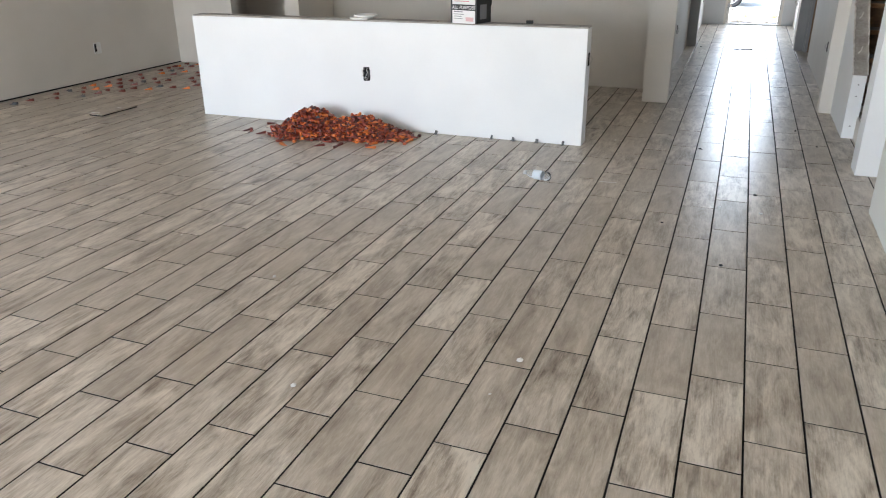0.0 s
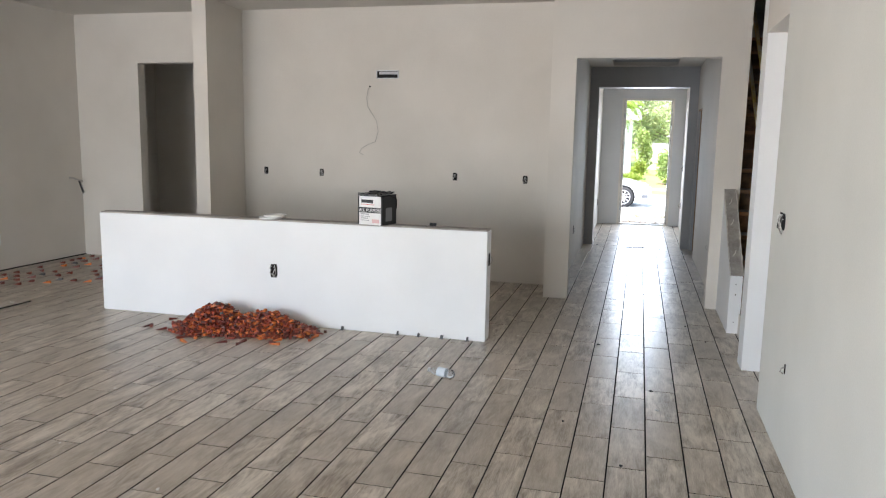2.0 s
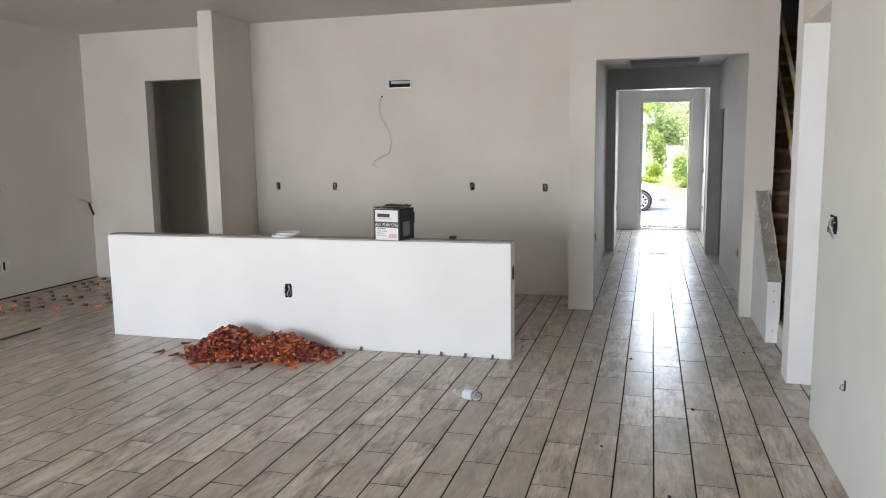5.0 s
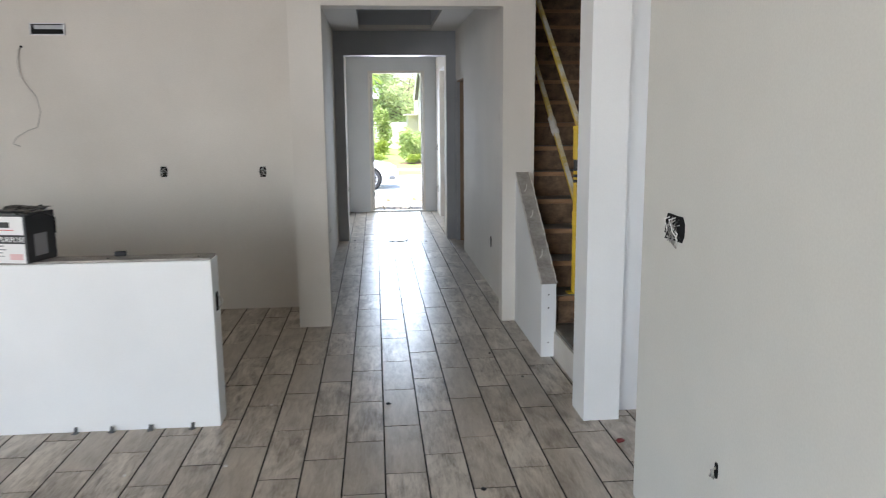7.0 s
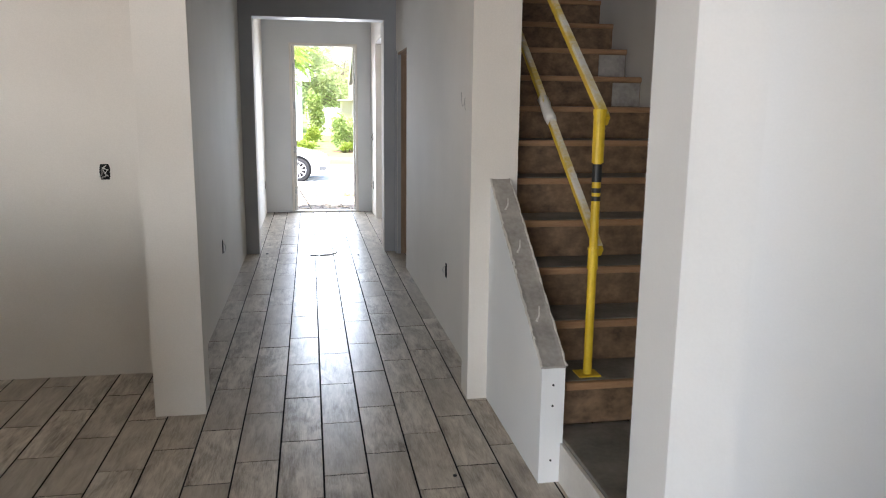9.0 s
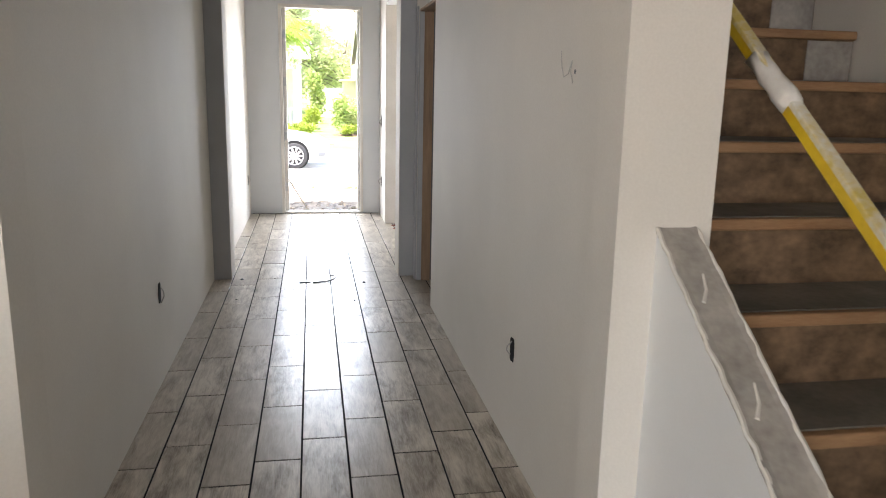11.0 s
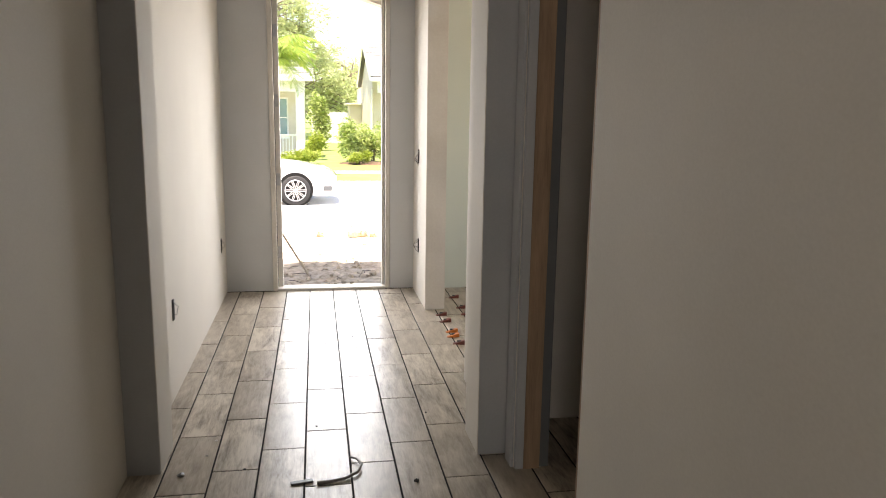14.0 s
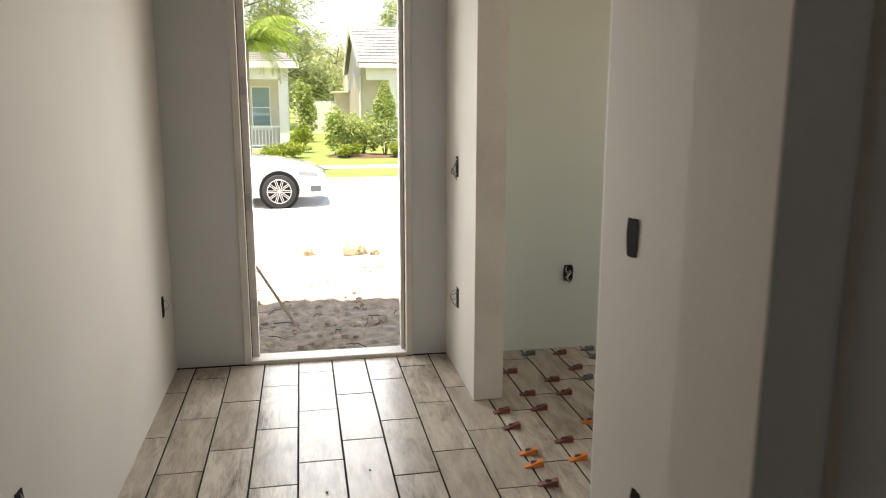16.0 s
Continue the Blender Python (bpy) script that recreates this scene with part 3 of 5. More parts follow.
# ---- front door frame ----
DX0, DX1, DZ = -0.195, 0.705, 2.41
fr = tagged(thing("front_door_frame", "white entrance door frame with no door hung", "door frame"), kind="structure")
for a, c in ((DX0 - 0.038, DX0), (DX1, DX1 + 0.038)):
    j = part("jamb", box(a, c, YF - 0.012, YF + 0.125, 0, DZ + 0.038, 0.003), PAINTJAMB, fr)
    s = 1 if a < 0 else -1
    part("door_stop", box(*sorted((c if s > 0 else a, (c if s > 0 else a) + s * (0.042 if s > 0 else 0.025))), YF + 0.055, YF + 0.115, 0.022, DZ, 0.002), PAINTJAMB, j)
    part("weather_strip", box(*sorted(((c if s > 0 else a) , (c if s > 0 else a) + s * 0.004)), YF + 0.05, YF + 0.0545, 0.03, DZ), GREYCLIP, j, "dark weather seal")
part("head", box(DX0, DX1, YF - 0.012, YF + 0.125, DZ, DZ + 0.038, 0.003), PAINTJAMB, fr)
part("threshold", box(DX0, DX1, YF - 0.02, YF + 0.115, -0.004, 0.022, 0.006), PAINTJAMB, fr, "pale dusty threshold")
for z in (0.32, 0.93, 1.57, 2.12):
    part("hinge_leaf", box(DX0 + 0.004, DX0 + 0.034, YF + 0.0515, YF + 0.0545, z - 0.05, z + 0.05), METAL, fr, "bare grey hinge leaf")

# side doorway jambs
bd = tagged(thing("side_doorway_frame", "raw wooden door jamb in a dark doorway", "door frame"), kind="structure")
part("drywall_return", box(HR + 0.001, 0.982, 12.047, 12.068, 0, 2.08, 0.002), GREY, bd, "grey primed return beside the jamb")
part("jamb", box(0.982, 1.052, 12.043, 12.068, 0, 2.08, 0.002), RAWJAMB, bd)
part("rabbet", box(1.052, SX0 + 0.004, 12.055, 12.068, 0, 2.08, 0.002), GREYCLIP, bd, "dark rabbet of the jamb")
part("jamb", box(HR + 0.002, SX0 + 0.004, 11.317, 11.335, 0, 2.08, 0.002), RAWJAMB, bd)
part("head", box(HR + 0.002, SX0 + 0.004, 11.335, 12.045, 2.08, 2.098, 0.002), RAWJAMB, bd)
part("casing", box(HR - 0.014, HR - 0.002, 12.068, 12.16, 0, 2.12, 0.002), GREY, bd, "grey primed casing strip")
cd = tagged(thing("side_room_frame", "scuffed pale wooden lining of the side room opening", "door frame"), kind="structure")
part("jamb", box(HR - 0.003, SX0 + 0.003, 14.682, 14.698, 0, 2.40, 0.002), PAINTJAMB, cd)
part("jamb", box(HR + 0.003, SX0 + 0.003, 13.152, 13.166, 0, 2.40, 0.002), WHITE, cd)
part("head", box(HR + 0.003, SX0 + 0.003, 13.166, 14.682, 2.40, 2.415, 0.002), WHITE, cd)


# ---- things: kitchen and great room ----
def electrical_box(m, w=0.055, h=0.10, wires=4, seed=0, blank=False, wild=1.0, label="open dark electrical box with loose wires in the drywall"):
    """An open box in the drywall; its local x is across, z up, and it faces local -y."""
    rg = random.Random(seed)
    ob = thing("electrical_box", label, "electrical box", "wall boxes")
    ob.matrix_basis = m
    hole = bmesh.new()
    k = 14
    edge = []
    for i in range(k):
        a = 2 * math.pi * i / k
        c, s = math.cos(a), math.sin(a)
        f = 1 / max(abs(c), abs(s))
        edge.append((c * f * w / 2 * rg.uniform(0.94, 1.05), s * f * h / 2 * rg.uniform(0.95 if wires else 0.86, 1.04)))
    front = [hole.verts.new((x, -0.0035, z)) for x, z in edge]
    back = [hole.verts.new((x, 0.0, z)) for x, z in edge]
    hole.faces.new(front)
    for i in range(k):
        hole.faces.new((front[i], front[(i + 1) % k], back[(i + 1) % k], back[i]))
    # flat black plate on the wall stands for the shaded inside of the box
    part("recess", hole, PLASTIC_WHITE if blank else DARKBOX, ob)
    if blank:
        rim = bmesh.new()
        for a, b_, c, d in ((-w / 2 - 0.004, -w / 2 + 0.004, -h / 2, h / 2), (w / 2 - 0.004, w / 2 + 0.004, -h / 2, h / 2), (-w / 2, w / 2, h / 2 - 0.004, h / 2 + 0.003), (-w / 2, w / 2, -h / 2 - 0.003, -h / 2 + 0.004)):
            add_box(rim, a, b_, -0.006, -0.001, c, d)
        part("rim", rim, PLASTIC_WHITE, ob)
        part("gap", box(-w / 2 + 0.006, -w / 2 + 0.034, -0.0068, -0.001, -h / 2 + 0.018, h / 2 - 0.008), DARKBOX, ob, "dark inside of the box")
    for i in range(wires):
        x0, z0 = rg.uniform(-w, w) * 0.35, rg.uniform(0.1, 0.42) * h
        pts = [(x0, -0.003, z0)]
        for s in range(1, 6):
            pts.append((x0 + rg.uniform(-1, 1) * w * 0.35 * wild, -0.004 - 0.018 * math.sin(s / 5 * math.pi) * wild - rg.uniform(0, 0.006), z0 - h * 0.8 * s / 5 * rg.uniform(0.7, 1.1)))
        part("wire", tube(pts, 0.0028, 5), (WIRE_PALE, WIRE_GREY, PLASTIC_WHITE, BLACK)[i % 4], ob, smooth=True)
    return ob


back_m = lambda x, z: pose(x, YB, z)
for i, (x, z) in enumerate(((-4.25, 1.19), (-3.52, 1.185), (-1.88, 1.185), (-1.075, 1.175))):
    electrical_box(back_m(x, z), 0.055, 0.085, 3, 10 + i)
electrical_box(pose(-2.83, IY0, 0.465), 0.065, 0.115, 3, 21, label="open electrical box with bent wires in the half wall")
electrical_box(pose(IX1, IY0 + 0.085, 0.66, 0, 0, 90), 0.05, 0.10, 1, 22, label="dark outlet box in the end of the half wall")
electrical_box(pose(XR, 4.775, 1.195, 0, 0, -90), 0.165, 0.092, 12, 23, wild=0.7, label="double switch box stuffed with curled wires")
electrical_box(pose(XR, 4.36, 0.47, 0, 0, -90), 0.02, 0.05, 2, 24, label="small slot with a loop of cable hanging out")
electrical_box(pose(XL, 7.19, 0.36, 0, 0, 90), 0.10, 0.12, 1, 25, blank=True, label="white plastic outlet box in the side wall")
stub_w = thing("hanging_wires", "pale cable stub with black wires looping down near the corner", "wires")
part("cable_stub", tube([(XL, 8.36, 1.025), (XL + 0.03, 8.40, 1.02), (XL + 0.05, 8.47, 0.99), (XL + 0.05, 8.54, 0.975)], 0.012, 8), WIRE_PALE, stub_w, "pale cable sheath", True)
for k in range(3):
    part("wire", tube([(XL + 0.05, 8.47 + 0.012 * k, 0.985), (XL + 0.075, 8.455 + 0.012 * k, 0.95), (XL + 0.08, 8.475 + 0.012 * k, 0.89), (XL + 0.065, 8.52 + 0.012 * k, 0.83), (XL + 0.045, 8.545 + 0.008 * k, 0.81 + 0.01 * k), (XL + 0.04, 8.55, 0.87)], 0.006, 6), BLACK if k < 2 else WIRE_GREY, stub_w, "black wire", True)
electrical_box(pose(XL, 7.17, 1.21, 0, 0, 90), 0.055, 0.10, 2, 27)
electrical_box(pose(HL, 10.12, 0.465, 0, 0, 90), 0.055, 0.10, 1, 28, label="dark low outlet slot in the hall wall")
electrical_box(pose(HR, 9.14, 0.445, 0, 0, -90), 0.055, 0.10, 1, 29, label="dark low outlet slot in the hall wall")
electrical_box(pose(FL, 13.12, 0.46, 0, 0, 90), 0.055, 0.11, 1, 30, label="dark low outlet slot in the foyer wall")
electrical_box(pose(FL, 15.15, 0.44, 0, 0, 90), 0.055, 0.11, 1, 31, label="narrow outlet slot near the front door")
electrical_box(pose(HR, 15.13, 1.145, 0, 0, -90), 0.06, 0.11, 4, 32, label="switch box with grey wires by the front door")
electrical_box(pose(HR, 15.10, 0.43, 0, 0, -90), 0.05, 0.11, 2, 33, wild=2.0, label="low outlet slot with a wire sticking out")
electrical_box(pose(HR, 12.955, 1.148, 0, 0, -90), 0.064, 0.105, 0, 34, label="ragged dark switch box opening in the foyer wall")
electrical_box(pose(HR, 12.86, 0.445, 0, 0, -90), 0.055, 0.11, 1, 35, label="dark low outlet slot in the foyer wall")
electrical_box(pose(1.69, 15.40, 0.47), 0.06, 0.10, 4, 36, label="outlet box with wires in pale green board")

# exhaust duct and hanging cable on the kitchen wall
duct = thing("range_duct", "rectangular galvanised exhaust duct end in the kitchen wall", "duct")
dx0, dx1, dz0, dz1 = -2.83, -2.565, 2.28, 2.37
for q in ((dx0, dx0 + 0.008, dz0, dz1), (dx1 - 0.008, dx1, dz0, dz1), (dx0, dx1, dz1 - 0.006, dz1), (dx0, dx1, dz0, dz0 + 0.006)):
    part("flange", box(q[0], q[1], YB - 0.022, YB, q[2], q[3]), METAL, duct)
part("inside", box(dx0 + 0.008, dx1 - 0.008, YB - 0.004, YB, dz0 + 0.006, dz1 - 0.006), DARKBOX, duct, "dark inside of the duct")
part("baffle", box(dx0 + 0.03, dx1 - 0.01, YB - 0.012, YB - 0.004, dz0 + 0.045, dz1 - 0.014, 0.003), GREY, duct)
cab = thing("hanging_cable", "thin pale cable hanging from the kitchen wall", "cable")
part("cable", tube([(-2.915, YB, 2.19), (-2.93, YB - 0.02, 2.16), (-2.945, YB - 0.025, 2.06), (-2.93, YB - 0.03, 1.96), (-2.87, YB - 0.05, 1.88), (-2.81, YB - 0.06, 1.80), (-2.79, YB - 0.06, 1.68), (-2.82, YB - 0.07, 1.56), (-2.90, YB - 0.08, 1.53), (-2.98, YB - 0.09, 1.48), (-3.01, YB - 0.09, 1.43), (-2.96, YB - 0.09, 1.41)], 0.0038, 6), WIRE_PALE, cab, smooth=True)
part("hole", lathe([(0.0, 0.0), (0.011, 0.0), (0.011, 0.003), (0.0, 0.004)], 10), DARKBOX, cab).matrix_basis = pose(-2.915, YB, 2.19, 90)

# ceiling cans and vents
can = thing("ceiling_light_can", "round recessed light can, empty, with a thin pale rim", "recessed light", "ceiling lights")
part("trim_ring", lathe([(0.059, 0.004), (0.059, -0.002), (0.068, -0.002), (0.069, 0.0)], 28), TRIM, can, smooth=True)
part("housing", lathe([(0.06, 0.001), (0.06, 0.12), (0.0, 0.12)], 24), CANSTEEL, can, "grey steel can")
part("lamp_holder", lathe([(0.0, 0.05), (0.02, 0.05), (0.02, 0.118), (0.0, 0.118)], 12), PLASTIC_WHITE, can)
for i, (x, y) in enumerate(cans):
    if i:
        copy_thing(can, pose(x, y, ZC))
can.matrix_basis = pose(*cans[0], ZC)
for i, (x0, x1, y0, y1) in enumerate(vents):
    v = thing("ceiling_vent", "open rectangular ceiling vent with a bare metal collar", "vent", "ceiling vents")
    for q in ((x0, x0 + 0.012, y0, y1), (x1 - 0.012, x1, y0, y1), (x0 + 0.012, x1 - 0.012, y0, y0 + 0.012), (x0 + 0.012, x1 - 0.012, y1 - 0.012, y1)):
        # inner collar coloured near-black for the shade inside; only the lip stays metal
        part("collar", box(*q, ZC + (0.045 if q[2] > y0 + 0.02 else 0.004), ZC + 0.2), DARKBOX, v)
        part("lip", box(*q, ZC - 0.006, ZC + (0.045 if q[2] > y0 + 0.02 else 0.004)), METAL, v, "bare metal lip")
    part("duct_top", box(x0, x1, y0, y1, ZC + 0.2, ZC + 0.21), DARKBOX, v, "duct above, blackened for its shade")

# carton of joint compound
bx = thing("joint_compound_box", "white and black printed carton of joint compound with crumpled black film", "box", at=(-1.93, 6.12, IZ), turn=-14)
W2, D2, H2 = 0.118, 0.105, 0.245
part("carton", box(-W2, W2, -D2, D2, 0, H2, 0.003), CARTON, bx)
part("corner_band", box(W2 - 0.012, W2 + 0.0015, -D2 - 0.0015, D2 + 0.001, 0.001, H2, 0.001), CARTON_INK, bx, "black printed side")
part("side_panel", box(W2 - 0.002, W2 + 0.0012, -D2 + 0.0005, D2 - 0.001, 0.002, H2 - 0.002), CARTON_INK, bx, "black printed side")
part("corner_band", box(-W2 - 0.0015, -W2 + 0.012, -D2 - 0.0015, -D2 + 0.004, 0.001, H2 - 0.001), CARTON_INK, bx, "black printed side")
part("top_band", box(-W2 + 0.012, W2 - 0.012, -D2 - 0.0015, -D2 + 0.003, H2 - 0.012, H2 - 0.001), CARTON_INK, bx, "black printed band")
part("title_panel", box(-W2 + 0.012, W2 - 0.012, -D2 - 0.0016, -D2 + 0.003, 0.098, 0.142), CARTON_INK, bx, "black title panel")
for x0, x1, z0, z1, mt in ((-0.085, 0.03, 0.178, 0.205, CARTON_INK), (-0.085, 0.05, 0.164, 0.168, CARTON_RED), (-0.09, -0.01, 0.083, 0.09, CARTON_GREY), (-0.09, 0.0, 0.066, 0.071, CARTON_GREY), (-0.09, -0.02, 0.05, 0.055, CARTON_GREY), (-0.09, -0.01, 0.034, 0.038, CARTON_GREY), (0.02, 0.09, 0.018, 0.048, CARTON_PINK)):
    part("print_bar", box(x0, x1, -D2 - 0.0012, -D2 + 0.002, z0, z1), mt, bx, "printed bar")
part("side_panel", box(W2 - 0.001, W2 + 0.0017, -D2, D2, 0.001, H2 - 0.004), CARTON_INK, bx, "black printed side")
part("side_print", box(W2, W2 + 0.0024, -0.055, 0.04, 0.03, 0.14), CARTON_GREY, bx, "grey printed side panel")
tx = bpy.data.curves.new("title", "FONT")
tx.body, tx.size, tx.extrude, tx.align_x, tx.shear = "ALL PURPOSE", 0.036, 0.0004, "CENTER", 0.15
tob = new("title", tx)
me = bpy.data.meshes.new_from_object(tob.evaluated_get(bpy.context.evaluated_depsgraph_get()))
me.materials.append(CARTON)
bpy.data.objects.remove(tob)
tt = new("title", me)
tt.parent, tt.matrix_basis = bx, pose(0, -D2 - 0.0022, 0.107, 90)
tagged(tt, "white printed title letters")
rng = random.Random(7)
film_bm = bmesh.new()
n_f = 14
gridf = [[film_bm.verts.new((-W2 * 1.04 + 2.08 * W2 * i / n_f, -D2 * 1.02 + 2.04 * D2 * j / n_f, H2 + 0.004 + 0.018 * abs(noise.noise((i * 0.55, j * 0.55, 2.0))) + (0.012 if j > n_f - 4 else 0))) for i in range(n_f + 1)] for j in range(n_f + 1)]
for j in range(n_f):
    for i in range(n_f):
        film_bm.faces.new((gridf[j][i], gridf[j][i + 1], gridf[j + 1][i + 1], gridf[j + 1][i]))
part("plastic_film", film_bm, BAG, bx, "crumpled black plastic film")
part("film_edge", tube([(W2 * 0.6, -D2 - 0.002, H2 + 0.004), (W2 + 0.006, -D2, H2 - 0.01), (W2 + 0.008, 0, H2 - 0.004), (W2 + 0.006, D2, H2 - 0.04), (W2 + 0.004, D2, H2 - 0.12)], 0.004, 6), BAG, bx, smooth=True)

# lids on the half wall, a small dark tin behind
for i, (x, y, z) in enumerate(((-2.90, 6.12, IZ), (-2.86, 6.125, IZ + 0.019))):
    lid = thing("bucket_lid", "flat white plastic bucket lid lying on the half wall", "lid", "bucket lids", at=(x, y, z))
    part("rim", lathe([(0.090, 0.0), (0.096, 0.001), (0.098, 0.016), (0.092, 0.018), (0.088, 0.006)], 32), PLASTIC_WHITE, lid, smooth=True)
    part("disc", lathe([(0.0, 0.004), (0.089, 0.004), (0.089, 0.008), (0.0, 0.008)], 32), PLASTIC_WHITE, lid)
tin = thing("small_block", "small dark block lying on the half wall", "block", at=(-1.46, 6.16, IZ), turn=12)
part("body", box(-0.028, 0.028, -0.014, 0.014, 0, 0.024, 0.004), DEBRIS_DARK, tin)

# water bottle
bot = thing("water_bottle", "empty crumpled clear water bottle with a pale blue label, lying down", "bottle", at=(-1.08, 5.08, 0.031), turn=-18)
prof = [(0.0, -0.09), (0.024, -0.09), (0.031, -0.08), (0.0305, -0.05), (0.027, -0.035), (0.031, -0.02), (0.029, 0.0), (0.031, 0.02), (0.028, 0.035), (0.031, 0.05), (0.026, 0.07), (0.014, 0.088), (0.012, 0.10)]
b_ = lathe(prof, 20)
for v in b_.verts:
    k = 1 - 0.12 * noise.noise((v.co.z * 30, v.co.x * 40, 1.0))
    v.co.x, v.co.y = v.co.x * k, v.co.y * k * 0.93
o = part("body", b_, CLEAR, bot, smooth=True)
o.matrix_basis = pose(0, 0, 0, 0, -90)
o = part("label_sleeve", lathe([(0.0318, -0.035), (0.0322, 0.0), (0.0318, 0.03)], 20), BLUE_LABEL, bot, "pale blue paper label", True)
o.matrix_basis = pose(0, 0, 0, 0, -90)
o = part("cap", lathe([(0.0, 0.095), (0.0145, 0.095), (0.0145, 0.112), (0.0, 0.112)], 16), PLASTIC_WHITE, bot)
o.matrix_basis = pose(0, 0, 0, 0, -90)


# heap of used levelling wedges
def add_wedge(bm, m, s=1.0):
    l, w, h = 0.062 * s, 0.022 * s, 0.019 * s
    v = [bm.verts.new(m @ Vector(p)) for p in ((-l / 2, -w / 2, 0), (l / 2, -w / 2, 0), (l / 2, w / 2, 0), (-l / 2, w / 2, 0), (-l / 2, -w / 2, 0.003), (l / 2, -w / 2, h), (l / 2, w / 2, h), (-l / 2, w / 2, 0.003), (l / 2 - 0.012, -w / 2, h), (l / 2 - 0.012, w / 2, h))]
    for q in ((3, 2, 1, 0), (0, 1, 5, 8, 4), (2, 3, 7, 9, 6), (4, 8, 9, 7), (8, 5, 6, 9), (1, 2, 6, 5), (3, 0, 4, 7)):
        bm.faces.new([v[i] for i in q])


def heap(x, y):
    a = 0.20 * math.exp(-((x + 3.24) / 0.21) ** 2 - ((y - 5.76) / 0.19) ** 2)
    c = 0.155 * math.exp(-((x + 2.78) / 0.29) ** 2 - ((y - 5.80) / 0.15) ** 2)
    return max(a, c) + 0.35 * min(a, c)


SLIM = Matrix.Diagonal((1.0, 0.72, 0.7, 1.0))
rng = random.Random(3)
bm = bmesh.new()
count = 0
while count < 1500:
    x, y = rng.gauss(-3.03, 0.37), rng.gauss(5.70, 0.18)
    h = heap(x, y)
    if y > 6.0 or (h < 0.012 and rng.random() > 0.06) or abs(y - 5.72) > 0.45 or not -3.85 < x < -2.25:
        continue
    z = max(h * rng.uniform(0.72, 1.02) - 0.006, 0.0)
    tilt = 0 if z < 0.012 else 32
    add_wedge(bm, pose(x, y, max(z, 0.001), rng.uniform(-tilt, tilt), rng.uniform(-tilt, tilt), rng.uniform(0, 360)) @ SLIM, 1.38)
    count += 1
me = bpy.data.meshes.new("wedge_heap")
bm.to_mesh(me)
bm.free()
me.materials.append(WEDGES)
tagged(new("wedge_heap", me), "heap of dark red and orange plastic tile wedges on the floor", "wedge heap", kind="stuff")

# wedges still in the joints: beside the side wall and in the side room
def clip(material, label):
    ob = thing("levelling_wedge", label, "tile wedge", "wedges in the tile joints")
    b_ = bmesh.new()
    add_wedge(b_, pose(0, 0, 0.001), 1.3)
    part("wedge", b_, material, ob)
    part("strap", box(-0.012, 0.012, -0.0015, 0.0015, 0, 0.026, 0.0), GREYCLIP, ob, "thin dark clip strap")
    return ob


kinds = [clip(BROWNRED, "brick red plastic wedge clipped in a tile joint"), clip(ORANGE, "orange plastic wedge clipped in a tile joint"), clip(GREYCLIP, "dark grey plastic wedge clipped in a tile joint")]
spots = []
rng = random.Random(5)
for k in range(-36, -26):
    for n in range(6, 13):
        base = 2.175 + 0.537 / 3 * ((k + 1) % 3) + n * 0.537
        for d in (0.0, 0.17, 0.36):
            x, y = 0.07 + k * 0.1905 + 0.095, base + d
            if XL + 0.05 < x < -5.0 and 5.0 < y < YB - 0.05 and rng.random() < 0.8 and y > 5.5 + (x - XL) * 1.05:
                spots.append((x + rng.uniform(-0.02, 0.02), y, rng.choice((0, 0, 0, 0, 1, 2)), 4 * rng.uniform(-8, 8)))
for i, (x, y) in enumerate(((1.02, 14.07), (1.21, 13.98), (1.02, 13.80), (1.40, 14.32), (1.02, 14.33), (1.02, 14.51), (1.21, 14.15), (1.21, 14.51), (1.59, 14.86), (1.40, 14.87), (1.40, 14.68), (1.40, 15.30), (1.59, 15.28), (1.78, 15.32), (1.59, 15.02), (1.78, 15.18), (1.21, 15.03), (1.21, 14.70))):
    spots.append((x + 0.02, y, (1, 1, 0, 1, 0, 0, 0, 0, 2, 0, 0, 2, 0, 2, 0, 2, 0, 0)[i], rng.uniform(-12, 12)))
for x, y, k, a in spots:
    copy_thing(kinds[k], pose(x, y, 0.0, 0, 0, a))
for k, q in enumerate(((-6.70, 8.2), (1.03, 13.96), (-5.9, 8.45))):
    kinds[k].matrix_basis = pose(*q, 0)

# spare tile on the floor
tl = thing("spare_tile", "loose plank tile offcut lying on a clip on the floor", "tile", at=(-5.475, 5.83, 0.0), turn=-2)
part("body", box(-0.085, 0.085, -0.23, 0.23, 0.012, 0.024, 0.002), TILE, tl)
# black block stands in for the shadow under the raised tile
part("under_shade", box(-0.078, 0.078, -0.222, 0.222, 0.0, 0.012), DARKBOX, tl, "black block for the shade under the raised tile")
for dx, dy in ((-0.05, -0.2), (0.0, -0.19), (0.03, 0.05)):
    part("plaster_crumb", box(-0.022, 0.022, -0.008, 0.008, 0.024, 0.029, 0.002, pose(dx, dy, 0, 0, 0, 20 * dx * 10)), DEBRIS_LIGHT, tl, "white crumb on the tile")

# clip stubs along the foot of the half wall
stub = thing("clip_stub", "grey broken clip stub at the foot of the half wall", "clip stub", "clip stubs")
part("tab", box(-0.012, 0.012, -0.002, 0.002, 0, 0.034, 0.001, pose(0, 0, 0, 0, 14, 0)), GREYCLIP, stub)
part("base", box(-0.016, 0.016, -0.012, 0.012, 0, 0.004, 0.001), GREYCLIP, stub)
for i, x in enumerate((-2.20, -1.71, -1.53, -1.335, -1.12)):
    m = pose(x, IY0 - 0.018, 0, 0, 0, (20, 75, -30, 10, 60)[i])
    if i:
        copy_thing(stub, m)
    else:
        stub.matrix_basis = m


